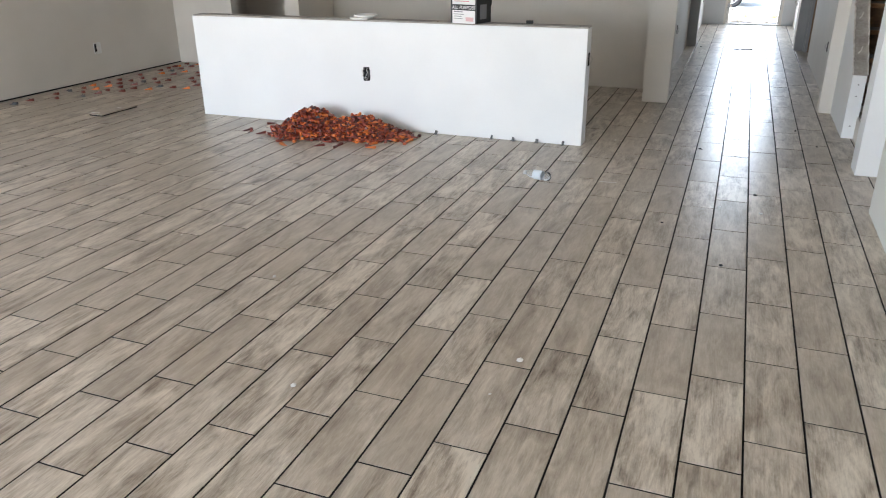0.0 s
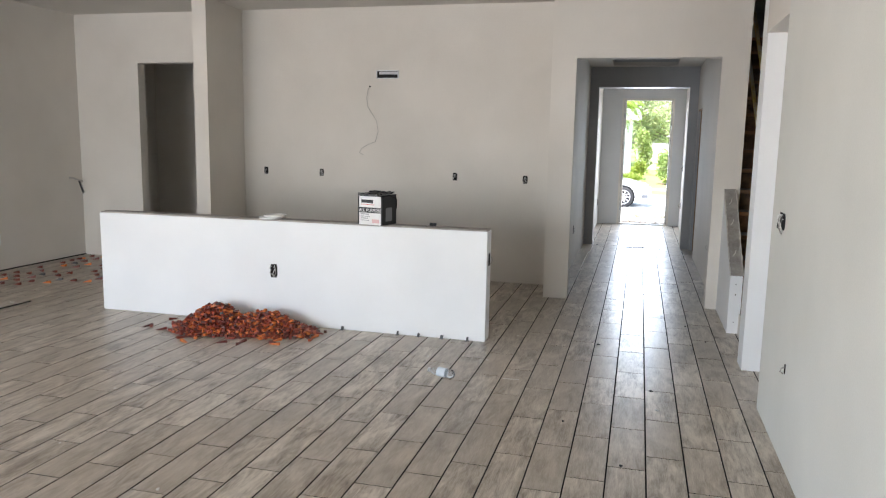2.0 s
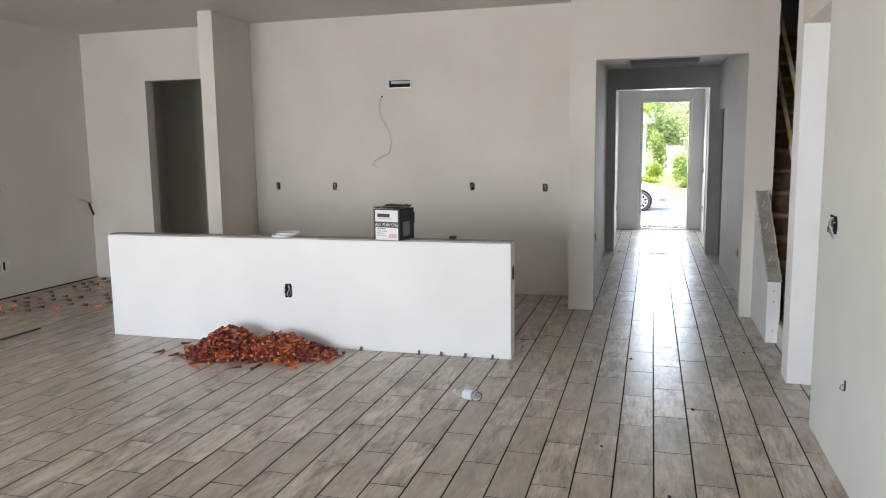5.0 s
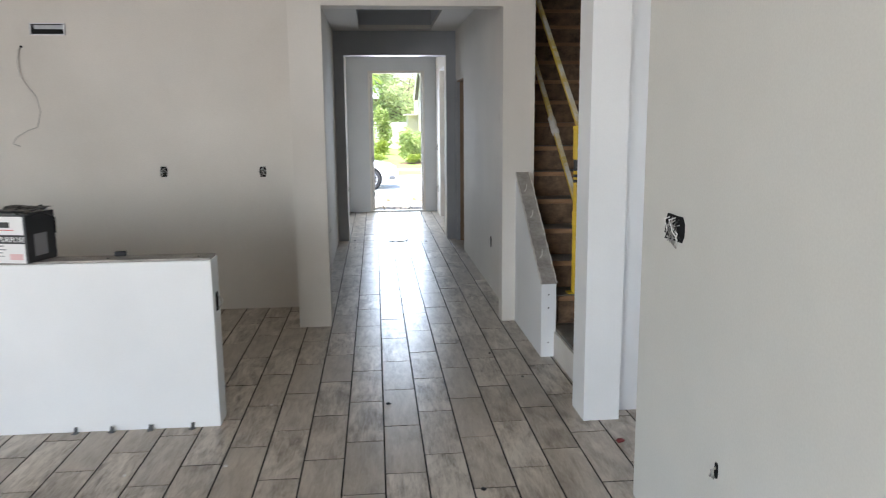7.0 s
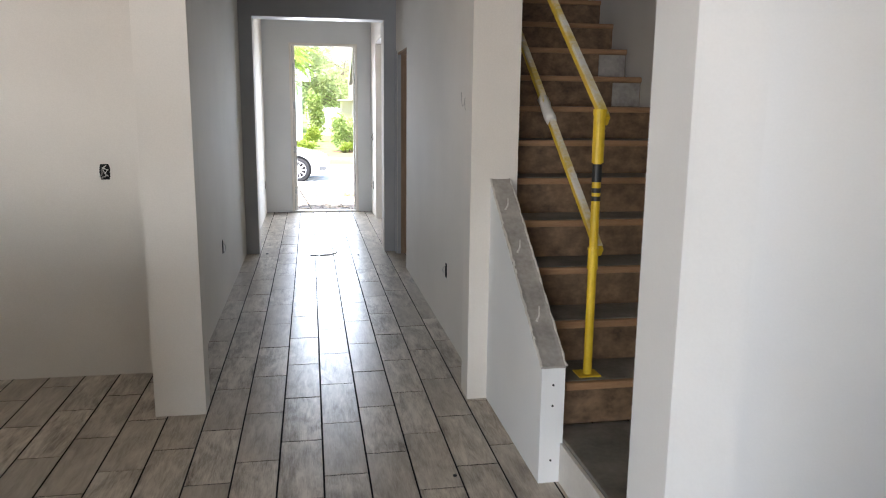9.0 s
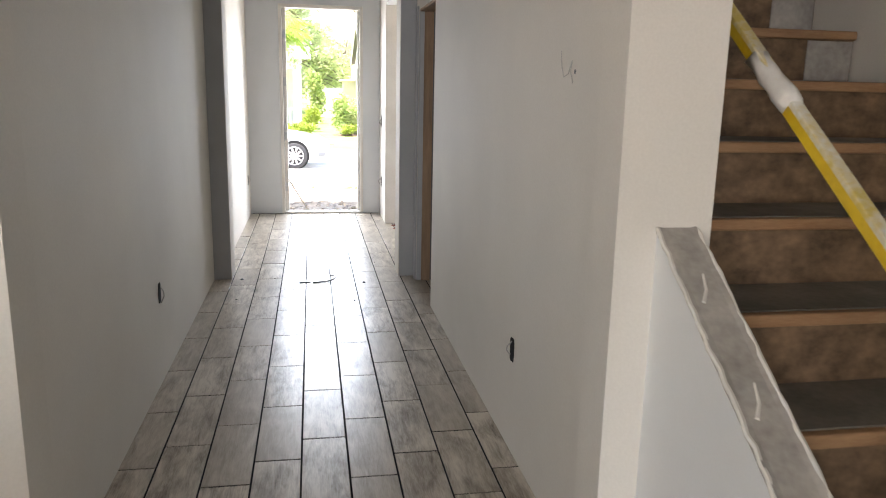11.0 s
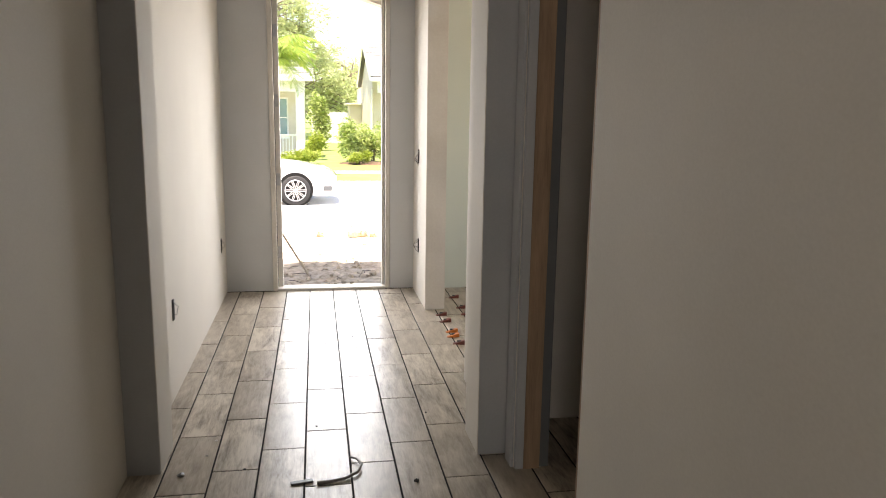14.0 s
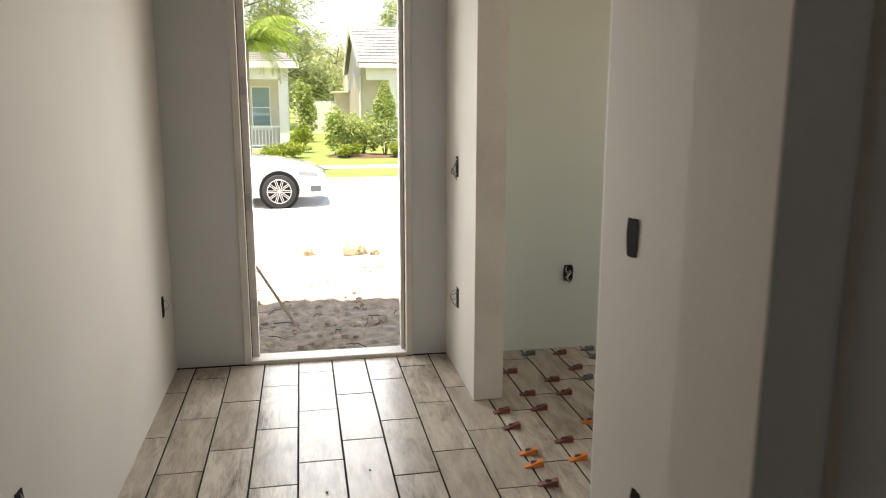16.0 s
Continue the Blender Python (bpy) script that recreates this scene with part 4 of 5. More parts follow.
# scraps on the floor
def scrap(name, x, y, s, material, label, seed, flat=0.4):
    rg = random.Random(seed)
    bm = bmesh.new()
    bmesh.ops.create_icosphere(bm, subdivisions=1, radius=s)
    for v in bm.verts:
        v.co *= rg.uniform(0.6, 1.15)
        v.co.z = max(v.co.z * flat, -s * flat * 0.5) + s * flat * 0.5
    ob = part(name, bm, material)
    ob.matrix_basis = pose(x, y, 0.0005, 0, 0, rg.uniform(0, 360))
    return tagged(ob, label, "debris", "floor debris")


for i, (x, y, s) in enumerate(((-0.09, 6.24, 0.017), (0.30, 5.2, 0.016), (0.14, 3.98, 0.015), (0.62, 7.1, 0.012), (0.75, 6.6, 0.013), (-0.2, 4.5, 0.012), (0.42, 11.5, 0.011), (0.52, 12.0, 0.016), (-0.02, 11.85, 0.008), (0.12, 12.6, 0.009), (-0.42, 11.6, 0.010), (0.33, 11.4, 0.006), (-0.18, 12.2, 0.008), (0.66, 12.7, 0.006), (0.18, 13.9, 0.008), (0.36, 14.05, 0.007))):
    scrap("dark_scrap", x, y, s, DEBRIS_DARK, "small dark scrap lying on the tiles", 40 + i, 0.5)
for i, (x, y, s) in enumerate(((-0.56, 2.76, 0.014), (-0.86, 5.55, 0.012), (-0.60, 2.50, 0.006), (-1.9, 3.1, 0.012), (-0.1, 5.0, 0.007), (-0.75, 6.3, 0.010), (-1.3, 5.5, 0.011), (0.1, 4.9, 0.010), (0.33, 4.85, 0.014), (-1.62, 4.4, 0.006), (-3.0, 4.2, 0.009), (-2.7, 3.4, 0.007), (-1.3, 2.3, 0.012), (-0.35, 12.35, 0.010), (-0.33, 12.5, 0.008), (-4.6, 5.2, 0.014), (-5.4, 7.1, 0.016))):
    scrap("plaster_crumb", x, y, s, DEBRIS_LIGHT, "small white plaster crumb on the tiles", 80 + i, 0.5)
scrap("red_scrap", 1.05, 5.62, 0.028, DEBRIS_RED, "dark red plastic scrap on the tiles", 120, 0.4)
scrap("grey_scrap", -0.43, 12.18, 0.02, GREYCLIP, "bent grey scrap beside the foyer opening", 121, 0.4)
st = thing("paper_strip", "thin white strip lying on the tiles", "strip", at=(-0.62, 5.17, 0.0), turn=4)
part("body", box(-0.055, 0.055, -0.004, 0.004, 0.0, 0.003), DEBRIS_LIGHT, st)
curl = thing("rubber_strip", "curled grey strip of packing lying on the hall floor", "strip")
pts = [(0.12, 12.03, 0.006), (0.17, 12.035, 0.007), (0.23, 12.05, 0.008), (0.285, 12.09, 0.012), (0.305, 12.15, 0.016), (0.29, 12.21, 0.014), (0.26, 12.24, 0.010)]
part("strip", tube(pts, 0.008, 7, 0.005), WIRE_GREY, curl, smooth=True)
part("scrap_end", box(-0.045, 0.045, -0.012, 0.012, 0, 0.009, 0.003, pose(0.06, 12.05, 0.0, 0, 0, 12)), GREYCLIP, curl)

# patched holes on the hall wall
sc = thing("wall_scuff", "grey scuffed patch and nail hole in the hall wall", "wall scuff")
part("smear", tube([(HR - 0.001, 8.70, 1.635), (HR - 0.001, 8.69, 1.59), (HR - 0.001, 8.665, 1.55), (HR - 0.001, 8.62, 1.56), (HR - 0.001, 8.59, 1.60), (HR - 0.001, 8.60, 1.565), (HR - 0.001, 8.575, 1.53)], 0.002, 6), WIRE_PALE, sc, smooth=True)
part("hole", lathe([(0.0, 0.0), (0.007, 0.0), (0.007, 0.002), (0.0, 0.003)], 10), GREYCLIP, sc).matrix_basis = pose(HR, 8.56, 1.565, 0, -90)


# ---- outdoors: ground ----
def ground_z(x, y):
    """Soil by the door, a gentle fall to the street, a rise to the houses beyond."""
    if y < 17.5:
        return -0.13
    if y < 24:
        return -0.13 - 0.41 * (y - 17.5) / 6.5
    if y < 30.9:
        return -0.54
    return -0.44 + 0.14 * min((y - 30.9) / 6, 1)


ys = [-300, -60, 10, 15.45] + [15.6 + 0.06 * i for i in range(56)] + [19.2 + 0.4 * i for i in range(12)] + [24, 26, 29, 30.80, 30.89, 30.91, 33.0, 33.9, 35, 36.9, 40, 60, 120, 400, 1500]
xs = [-900, -200, -40, -8] + [-3.0 + 0.06 * i for i in range(102)] + [3.4, 6, 10, 40, 200, 900]
bm = bmesh.new()
grid = []
for y in ys:
    row = []
    for x in xs:
        z = ground_z(x, y)
        if 15.5 < y < 19.2 and -3.1 < x < 3.3:
            k = min((19.2 - y) / 1.0, 1.0)
            z += k * (0.04 * noise.noise((x * 2.5, y * 2.5, 0.3)) + 0.018 * noise.noise((x * 8, y * 8, 4.0)) + 0.03 * noise.noise((x * 15, y * 15, 8.0)))
        row.append(bm.verts.new((x, y, z)))
    grid.append(row)
for i in range(len(ys) - 1):
    for j in range(len(xs) - 1):
        f = bm.faces.new((grid[i][j], grid[i][j + 1], grid[i + 1][j + 1], grid[i + 1][j]))
        y = (ys[i] + ys[i + 1]) / 2
        f.material_index = 0 if y < 17.4 else 1 if y < 24 else 2 if y < 30.8 else 4 if 30.8 < y < 30.95 or 33.0 < y < 33.9 else 3
ground = setting("ground", bm, DIRT, "turned soil, pale sand, street and lawn outside the door")
for q in (SAND, ASPHALT, LAWN, CONCRETE):
    ground.data.materials.append(q)


# ---- outdoors: things ----
rng = random.Random(21)
for i in range(190):
    x, y = rng.uniform(-0.7, 1.4), rng.uniform(15.75, 17.9) if i % 7 else rng.uniform(17.6, 19.4)
    s = rng.uniform(0.008, 0.034) * (1.8 if i % 11 == 0 else 1)
    ob = scrap("soil_clod", x, y, s, DIRT, "dry clod of soil on the turned ground", 200 + i, 0.8)
    ob.location.z = ground_z(x, y) - 0.005
    ob["category"], ob["group"] = "clod", "soil clods"
for i in range(44):
    x, y, a, l = rng.uniform(-0.6, 1.3), rng.uniform(15.75, 17.6), rng.uniform(0, 180), rng.uniform(0.025, 0.10)
    tw = thing("twig", "short pale twig lying on the soil", "twig", "twigs on the soil", at=(x, y, -0.105), turn=a)
    part("stick", tube([(-l, 0, 0), (0, rng.uniform(-0.02, 0.02), 0.012), (l, 0, 0.0)], 0.004, 5), PAINTJAMB if i % 4 == 0 else PALEWOOD if i % 4 == 1 else BARK, tw)
pole = thing("leaning_stick", "long pale wooden stick leaning by the door", "stick")
part("stick", tube([(0.064, 16.5, -0.13), (-0.06, 16.5, 0.08), (-0.25, 16.515, 0.40)], 0.012, 7, 0.010), PALEWOOD, pole)
clumps_out = []
for i, (x, y, s) in enumerate(((0.66, 19.83, 0.13), (0.78, 19.88, 0.09), (0.17, 19.92, 0.07), (0.93, 19.8, 0.05))):
    ob = scrap("dry_weed_clump", x, y, s, DIRT, "dry clump of soil and weeds on pale sand", 300 + i, 0.9)
    ob.location.z = ground_z(x, y) - 0.01
    ob["category"], ob["group"] = "clump", "soil clumps"
    clumps_out.append((ob, s))


def wheel(parent, m):
    """A road wheel, its axle along local z."""
    w = part("wheel", lathe([(0.235, -0.10), (0.30, -0.105), (0.325, -0.085), (0.332, 0.0), (0.325, 0.085), (0.30, 0.105), (0.235, 0.10)], 40), RUBBER, parent, "black tyre", True)
    w.matrix_basis = m
    rim = part("rim", lathe([(0.235, 0.10), (0.24, 0.088), (0.225, 0.07), (0.215, 0.02), (0.0, 0.02)], 40), GREYCLIP, w, "shaded wheel well")
    part("rim_lip", lathe([(0.238, 0.10), (0.232, 0.106), (0.22, 0.10), (0.218, 0.085)], 40), ALLOY, w, "bright alloy rim lip")
    for i in range(10):
        b_ = bmesh.new()
        for s in (-0.016, 0.016):
            add_box(b_, 0.03, 0.226, s - 0.008, s + 0.008, 0.068, 0.092, 0.0, pose(0, 0, 0, 0, 0, 36 * i))
        part("spoke", b_, ALLOY, w, "alloy twin spoke")
    part("hub_cap", lathe([(0.0, 0.10), (0.032, 0.098), (0.042, 0.085), (0.042, 0.05)], 20), ALLOY, w)
    return w


def car_body(sections):
    """Loft a shell from cross-sections along x: (x, sill z, shoulder z, top z, half width low, shoulder half width, top half width)."""
    bm = bmesh.new()
    rings = []
    for x, zs, zh, zt, wl, wh, wt in sections:
        half_ring = [(wl * 0.9, zs), (wl, zs + 0.10), (wl * 1.0, (zs + zh) / 2), (wh, zh - 0.05), (wh * 0.97, zh), (wt + (wh - wt) * 0.45, zh + (zt - zh) * 0.55), (wt, zt - 0.02), (wt * 0.6, zt)]
        pts = half_ring + [(-w, z) for w, z in half_ring[::-1]]
        rings.append([bm.verts.new((x, w, z)) for w, z in pts])
    n = len(rings[0])
    for a, c in zip(rings, rings[1:]):
        for k in range(n):
            bm.faces.new((a[k], a[(k + 1) % n], c[(k + 1) % n], c[k]))
    bm.faces.new(rings[0])
    bm.faces.new(rings[-1][::-1])
    return bm


CX, CY, CZ = -0.32, 26.0, -0.54     # front axle
car = thing("parked_car", "white parked saloon car with ten-spoke alloy wheels", "car", at=(CX, CY + 0.80, CZ))
sh = [(0.90, 0.34, 0.62, 0.66, 0.70, 0.68, 0.55), (0.82, 0.22, 0.66, 0.70, 0.80, 0.78, 0.66), (0.62, 0.20, 0.72, 0.80, 0.88, 0.86, 0.74), (0.25, 0.20, 0.78, 0.88, 0.92, 0.90, 0.76), (-0.3, 0.20, 0.84, 0.95, 0.93, 0.91, 0.76),
      (-0.68, 0.20, 0.89, 1.00, 0.93, 0.91, 0.74), (-1.35, 0.20, 0.92, 1.40, 0.93, 0.91, 0.62), (-1.9, 0.20, 0.93, 1.46, 0.93, 0.91, 0.60), (-2.6, 0.20, 0.95, 1.44, 0.93, 0.91, 0.60), (-3.2, 0.20, 0.97, 1.28, 0.92, 0.90, 0.62), (-3.75, 0.22, 0.98, 1.06, 0.90, 0.87, 0.70), (-4.1, 0.32, 0.92, 0.98, 0.82, 0.80, 0.68)]
body = part("body", car_body(sh), CARPAINT, car, smooth=True)
for x in (0.0, -2.92):
    for s in (-1, 1):
        part("wheel_arch", lathe([(0.0, -0.02), (0.37, -0.02), (0.385, 0.0), (0.37, 0.012), (0.0, 0.012)], 36), DARKBOX, car, "dark wheel arch").matrix_basis = pose(x, s * 0.925, 0.345, 90, 0, 0 if s < 0 else 180)
        wheel(car, pose(x, s * 0.86, 0.332, 90, 0, 0 if s < 0 else 180))
for s in (-1, 1):
    part("headlight", box(-0.20, 0.16, -0.012, 0.012, -0.035, 0.035, 0.008, pose(0.58, s * 0.868, 0.655, 0, 8, s * -14)), LAMPGLASS, car, "clear slanted headlight")
    part("lower_intake", box(-0.10, 0.10, -0.02, 0.02, -0.055, 0.055, 0.01, pose(0.70, s * 0.862, 0.37, 0, 0, s * -18)), GREYCLIP, car, "dark lower air intake")
    part("side_window", box(-0.95, 0.85, -0.01, 0.01, -0.13, 0.13, 0.01, pose(-1.75, s * 0.80, 1.13, s * -28)), CARGLASS, car, "dark side window")
    part("door_handle", box(-0.09, 0.09, -0.015, 0.015, -0.012, 0.012, 0.005, pose(-1.55, s * 0.935, 0.80)), ALLOY, car)
part("grille", box(-0.02, 0.02, -0.34, 0.34, -0.12, 0.12, 0.01, pose(0.895, 0, 0.50)), GREYCLIP, car, "dark front grille")
part("windscreen", box(-0.36, 0.36, -0.62, 0.62, -0.006, 0.006, 0.004, pose(-1.02, 0, 1.225, 0, 31, 0)), CARGLASS, car, "dark windscreen")


def leaf_cloud(name, material, parent, n, inside, size, seed, aspect=1.6):
    """Many small leaves scattered by a rule that says where the crown is."""
    rg = random.Random(seed)
    vs_, fs_ = [], []
    while len(fs_) < n:
        p = inside(rg)
        if p is None:
            continue
        a = Euler((rg.uniform(-1.2, 1.2), rg.uniform(-1.2, 1.2), rg.uniform(0, 6.28))).to_matrix()
        s = size * rg.uniform(0.6, 1.3)
        b0 = len(vs_)
        for q in ((0, -s * aspect, 0), (s * 0.5, -s * 0.2, s * 0.12), (0, s * aspect, 0), (-s * 0.5, -s * 0.2, s * 0.12)):
            vs_.append(tuple(Vector(p) + a @ Vector(q)))
        fs_.append((b0, b0 + 1, b0 + 2, b0 + 3))
    me_ = bpy.data.meshes.new(name)
    me_.from_pydata(vs_, [], fs_)
    me_.materials.append(material)
    ob = new(name, me_)
    ob.parent = parent
    return ob


def bush(name, x, y, rx, ry, h, material, label, n, size, seed, cone=False):
    """A shrub: short stems and an uneven crown of leaves."""
    z = ground_z(x, y)
    ob = thing(name, label, "shrub", at=(x, y, z))
    rg = random.Random(seed)
    lobes = [(rg.uniform(-0.6, 0.6) * rx, rg.uniform(-0.6, 0.6) * ry, rg.uniform(0.35, 0.75) * h, rg.uniform(0.35, 0.6)) for _ in range(9)]

    def inside(r):
        if cone:
            t = r.random() ** 0.8
            a, w = r.uniform(0, 6.28), (1 - t) ** 0.6 * (1 - 0.25 * max(0, 0.25 - t) * 4) * (0.75 + 0.3 * noise.noise((t * 5, 1.0, seed)))
            k = r.random() ** 0.4
            return rx * w * k * math.cos(a), ry * w * k * math.sin(a), 0.12 * h + 0.88 * h * t
        lx, ly, lz, lr = r.choice(lobes)
        v = Vector((r.gauss(0, 1), r.gauss(0, 1), r.gauss(0, 1))).normalized() * r.random() ** 0.35
        p = (lx + v.x * lr * rx, ly + v.y * lr * ry, lz + v.z * lr * h * 0.8)
        return p if p[2] > 0.02 else None
    for k in range(5):
        a = k * 1.3
        part("stem", tube([(0.04 * math.cos(a), 0.04 * math.sin(a), 0), (0.3 * rx * math.cos(a), 0.3 * ry * math.sin(a), h * 0.5)], 0.02, 5, 0.008), BARK, ob)
    leaf_cloud("crown", material, ob, n, inside, size, seed)
    return ob


bush("hedge_shrub", 1.62, 37.2, 0.72, 0.6, 1.6, LEAF, "broad green shrub with pale flowers by the lawn", 2600, 0.05, 31)
bush("hedge_shrub", 2.25, 37.5, 0.6, 0.6, 1.3, LEAF, "broad green shrub beside the neighbour's house", 2000, 0.05, 32)
bush("cone_shrub", 2.95, 36.9, 0.92, 0.8, 2.45, LEAF, "tall cone-shaped green shrub", 3200, 0.05, 33, True)
bush("hedge_shrub", 4.6, 37.2, 0.9, 0.7, 1.3, LEAF, "low green shrub beside the neighbour's house", 2000, 0.05, 37)
bush("yellow_shrub", 0.12, 38.8, 0.44, 0.4, 0.95, LEAF_YELLOW, "small yellow-green shrub by the porch", 1200, 0.045, 34)
bush("ground_cover", -0.5, 36.4, 0.85, 0.4, 0.48, LEAF_YELLOW, "low spreading planting along the lawn", 1800, 0.04, 35)
bush("ground_cover", -2.3, 36.4, 1.1, 0.4, 0.5, LEAF, "low spreading green planting along the lawn", 1500, 0.04, 36)
bush("ground_cover", 1.75, 36.1, 0.5, 0.3, 0.5, LEAF_YELLOW, "small yellow-green plants in the mulch bed", 700, 0.045, 39)
bush("ground_cover", 3.3, 36.0, 0.35, 0.3, 0.55, LEAF_YELLOW, "small yellow-green plants in the mulch bed", 500, 0.045, 40)
bed = thing("mulch_bed", "dark brown mulch bed under the shrubs", "flower bed", at=(2.4, 36.6, ground_z(2.4, 36.6)))
part("mulch", lathe([(0.0, 0.05), (0.75, 0.045), (0.95, 0.02), (1.0, -0.02)], 28), MULCH, bed)
bed.scale = (1.5, 0.75, 1.0)
bush("tall_shrub", 0.35, 46.0, 0.55, 0.5, 2.9, LEAF, "narrow dark shrub between the houses", 1800, 0.07, 38)


def palm(x, y, h, seed):
    z = ground_z(x, y)
    ob = thing("palm_tree", "small palm with arching yellow-green fronds", "palm", at=(x, y, z))
    rg = random.Random(seed)
    part("trunk", tube([(0, 0, 0), (0.02, 0, h * 0.5), (0.08, 0, h)], 0.06, 10, 0.045), BARK, ob)
    for i in range(34):
        a, up, l = i * 2.4 + rg.uniform(-0.2, 0.2), rg.uniform(-0.1, 1.25), rg.uniform(1.4, 2.1)
        d = Vector((math.cos(a), math.sin(a), 0))
        side = Vector((-d.y, d.x, 0))
        spine, p, ang = [], Vector((0.08, 0, h)), up
        for s in range(11):
            spine.append(p.copy())
            p = p + (d * math.cos(ang) + Vector((0, 0, 1)) * math.sin(ang)) * l / 10
            ang -= 0.19
        fb = bmesh.new()
        add_tube(fb, spine, 0.014, 5, 0.004)
        for s in range(1, 11):
            for k in range(3):
                q = spine[s - 1].lerp(spine[s], k / 3)
                ll = 0.5 * math.sin(math.pi * (0.12 + 0.8 * (s + k / 3) / 11))
                for sg in (-1, 1):
                    tip = q + side * sg * ll * 0.8 + d * ll * 0.55 - Vector((0, 0, ll * rg.uniform(0.25, 0.7)))
                    wv = d * 0.016
                    fb.faces.new([fb.verts.new(v) for v in (q - wv, q.lerp(tip, 0.5) - wv * 1.4, tip, q.lerp(tip, 0.5) + wv * 1.4, q + wv)])
        me_ = bpy.data.meshes.new("frond")
        fb.to_mesh(me_)
        fb.free()
        me_.materials.append(LEAF_PALM)
        f_ = new("frond", me_)
        f_.parent = ob


for k, (ob, s) in enumerate(clumps_out):
    tagged(leaf_cloud("dry_blades", STRAW, ob, 130, lambda r: (r.gauss(0, 0.6 * s), r.gauss(0, 0.4 * s), abs(r.gauss(0, 0.7 * s))), 0.012, 60 + k, 4.0), "dry straw blades", kind="stuff")


palm(-1.28, 32.3, 3.45, 3)


def pine(x, y, h, seed, name="pine_tree"):
    ob = thing(name, "tall thin pine with open airy crown", "tree", at=(x, y, ground_z(x, y)))
    rg = random.Random(seed)
    part("trunk", tube([(0, 0, 0), (rg.uniform(-0.2, 0.2), 0, h * 0.5), (rg.uniform(-0.4, 0.4), 0, h)], 0.13, 8, 0.04), BARK, ob)
    clumps = []
    for i in range(26):
        z, a = h * rg.uniform(0.30, 1.0), rg.uniform(0, 6.28)
        r = h * 0.15 * (1.2 - z / h) + rg.uniform(0.5, 1.7)
        e = (r * math.cos(a), r * math.sin(a), z + rg.uniform(0, 0.8))
        part("limb", tube([(0, 0, z - 0.4), (e[0] * 0.5, e[1] * 0.5, z), e], 0.06, 5, 0.02), BARK, ob)
        clumps.append((*e, rg.uniform(0.55, 1.2)))

    def inside(r):
        cx, cy, cz, cr = r.choice(clumps)
        v = Vector((r.gauss(0, 0.5), r.gauss(0, 0.5), r.gauss(0, 0.38))) * cr
        return cx + v.x, cy + v.y, cz + v.z
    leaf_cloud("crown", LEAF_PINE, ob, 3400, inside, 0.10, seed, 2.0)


for i, (x, y, h) in enumerate(((-5.0, 64, 15), (-3.4, 62, 14), (-1.9, 66, 14), (-0.9, 63, 9), (0.2, 68, 6.2), (2.6, 66, 5.6), (3.4, 72, 5.2), (6.3, 78, 6), (8.9, 72, 9), (-7.5, 70, 16), (-2.6, 74, 15))):
    pine(x, y, h, 50 + i)
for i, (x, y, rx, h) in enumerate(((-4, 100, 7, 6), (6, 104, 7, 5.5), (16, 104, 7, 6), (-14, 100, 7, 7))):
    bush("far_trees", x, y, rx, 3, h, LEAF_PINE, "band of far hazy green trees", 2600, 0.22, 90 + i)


# neighbour houses
def window_of(parent, x0, x1, y, z0, z1, blinds=True):
    w = part("window", box(x0 - 0.06, x1 + 0.06, y - 0.03, y, z0 - 0.06, z1 + 0.06, 0.01), TRIM, parent, "white framed window")
    part("pane", box(x0, x1, y - 0.036, y - 0.031, z0, (z0 + z1) / 2 - 0.02), PANE, w)
    part("pane", box(x0, x1, y - 0.036, y - 0.031, (z0 + z1) / 2 + 0.02, z1), PANE, w)
    part("sill", box(x0 - 0.1, x1 + 0.1, y - 0.08, y, z0 - 0.12, z0 - 0.061, 0.005), TRIM, w)


def tiled_slope(parent, x0, x1, y0, z0, y1, z1, rows):
    """A roof plane of overlapping flat tile courses, rising from (y0, z0) to (y1, z1)."""
    base = bmesh.new()
    v = [base.verts.new(q) for q in ((x0, y0, z0), (x1, y0, z0), (x1, y1, z1), (x0, y1, z1), (x0, y0, z0 - 0.12), (x1, y0, z0 - 0.12), (x1, y1, z1 - 0.12), (x0, y1, z1 - 0.12))]
    for q in ((0, 1, 2, 3), (7, 6, 5, 4), (0, 4, 5, 1), (1, 5, 6, 2), (2, 6, 7, 3), (3, 7, 4, 0)):
        base.faces.new([v[i] for i in q])
    roof = part("roof", base, ROOFGAP, parent, "pale flat tile roof")
    dy, dz = (y1 - y0) / rows, (z1 - z0) / rows
    for i in range(rows):
        a, c = (y0 + dy * i, z0 + dz * i + 0.065), (y0 + dy * (i + 0.80), z0 + dz * (i + 0.80) + 0.012)
        b_ = bmesh.new()
        p = [b_.verts.new(q) for q in ((x0, a[0], a[1]), (x1, a[0], a[1]), (x1, c[0], c[1]), (x0, c[0], c[1]), (x0, a[0], a[1] - 0.05), (x1, a[0], a[1] - 0.05), (x1, c[0], c[1] - 0.01), (x0, c[0], c[1] - 0.01))]
        for q in ((0, 1, 2, 3), (7, 6, 5, 4), (0, 4, 5, 1), (1, 5, 6, 2), (2, 6, 7, 3), (3, 7, 4, 0)):
            b_.faces.new([p[k] for k in q])
        part("tile_course", b_, ROOFTILE, roof)


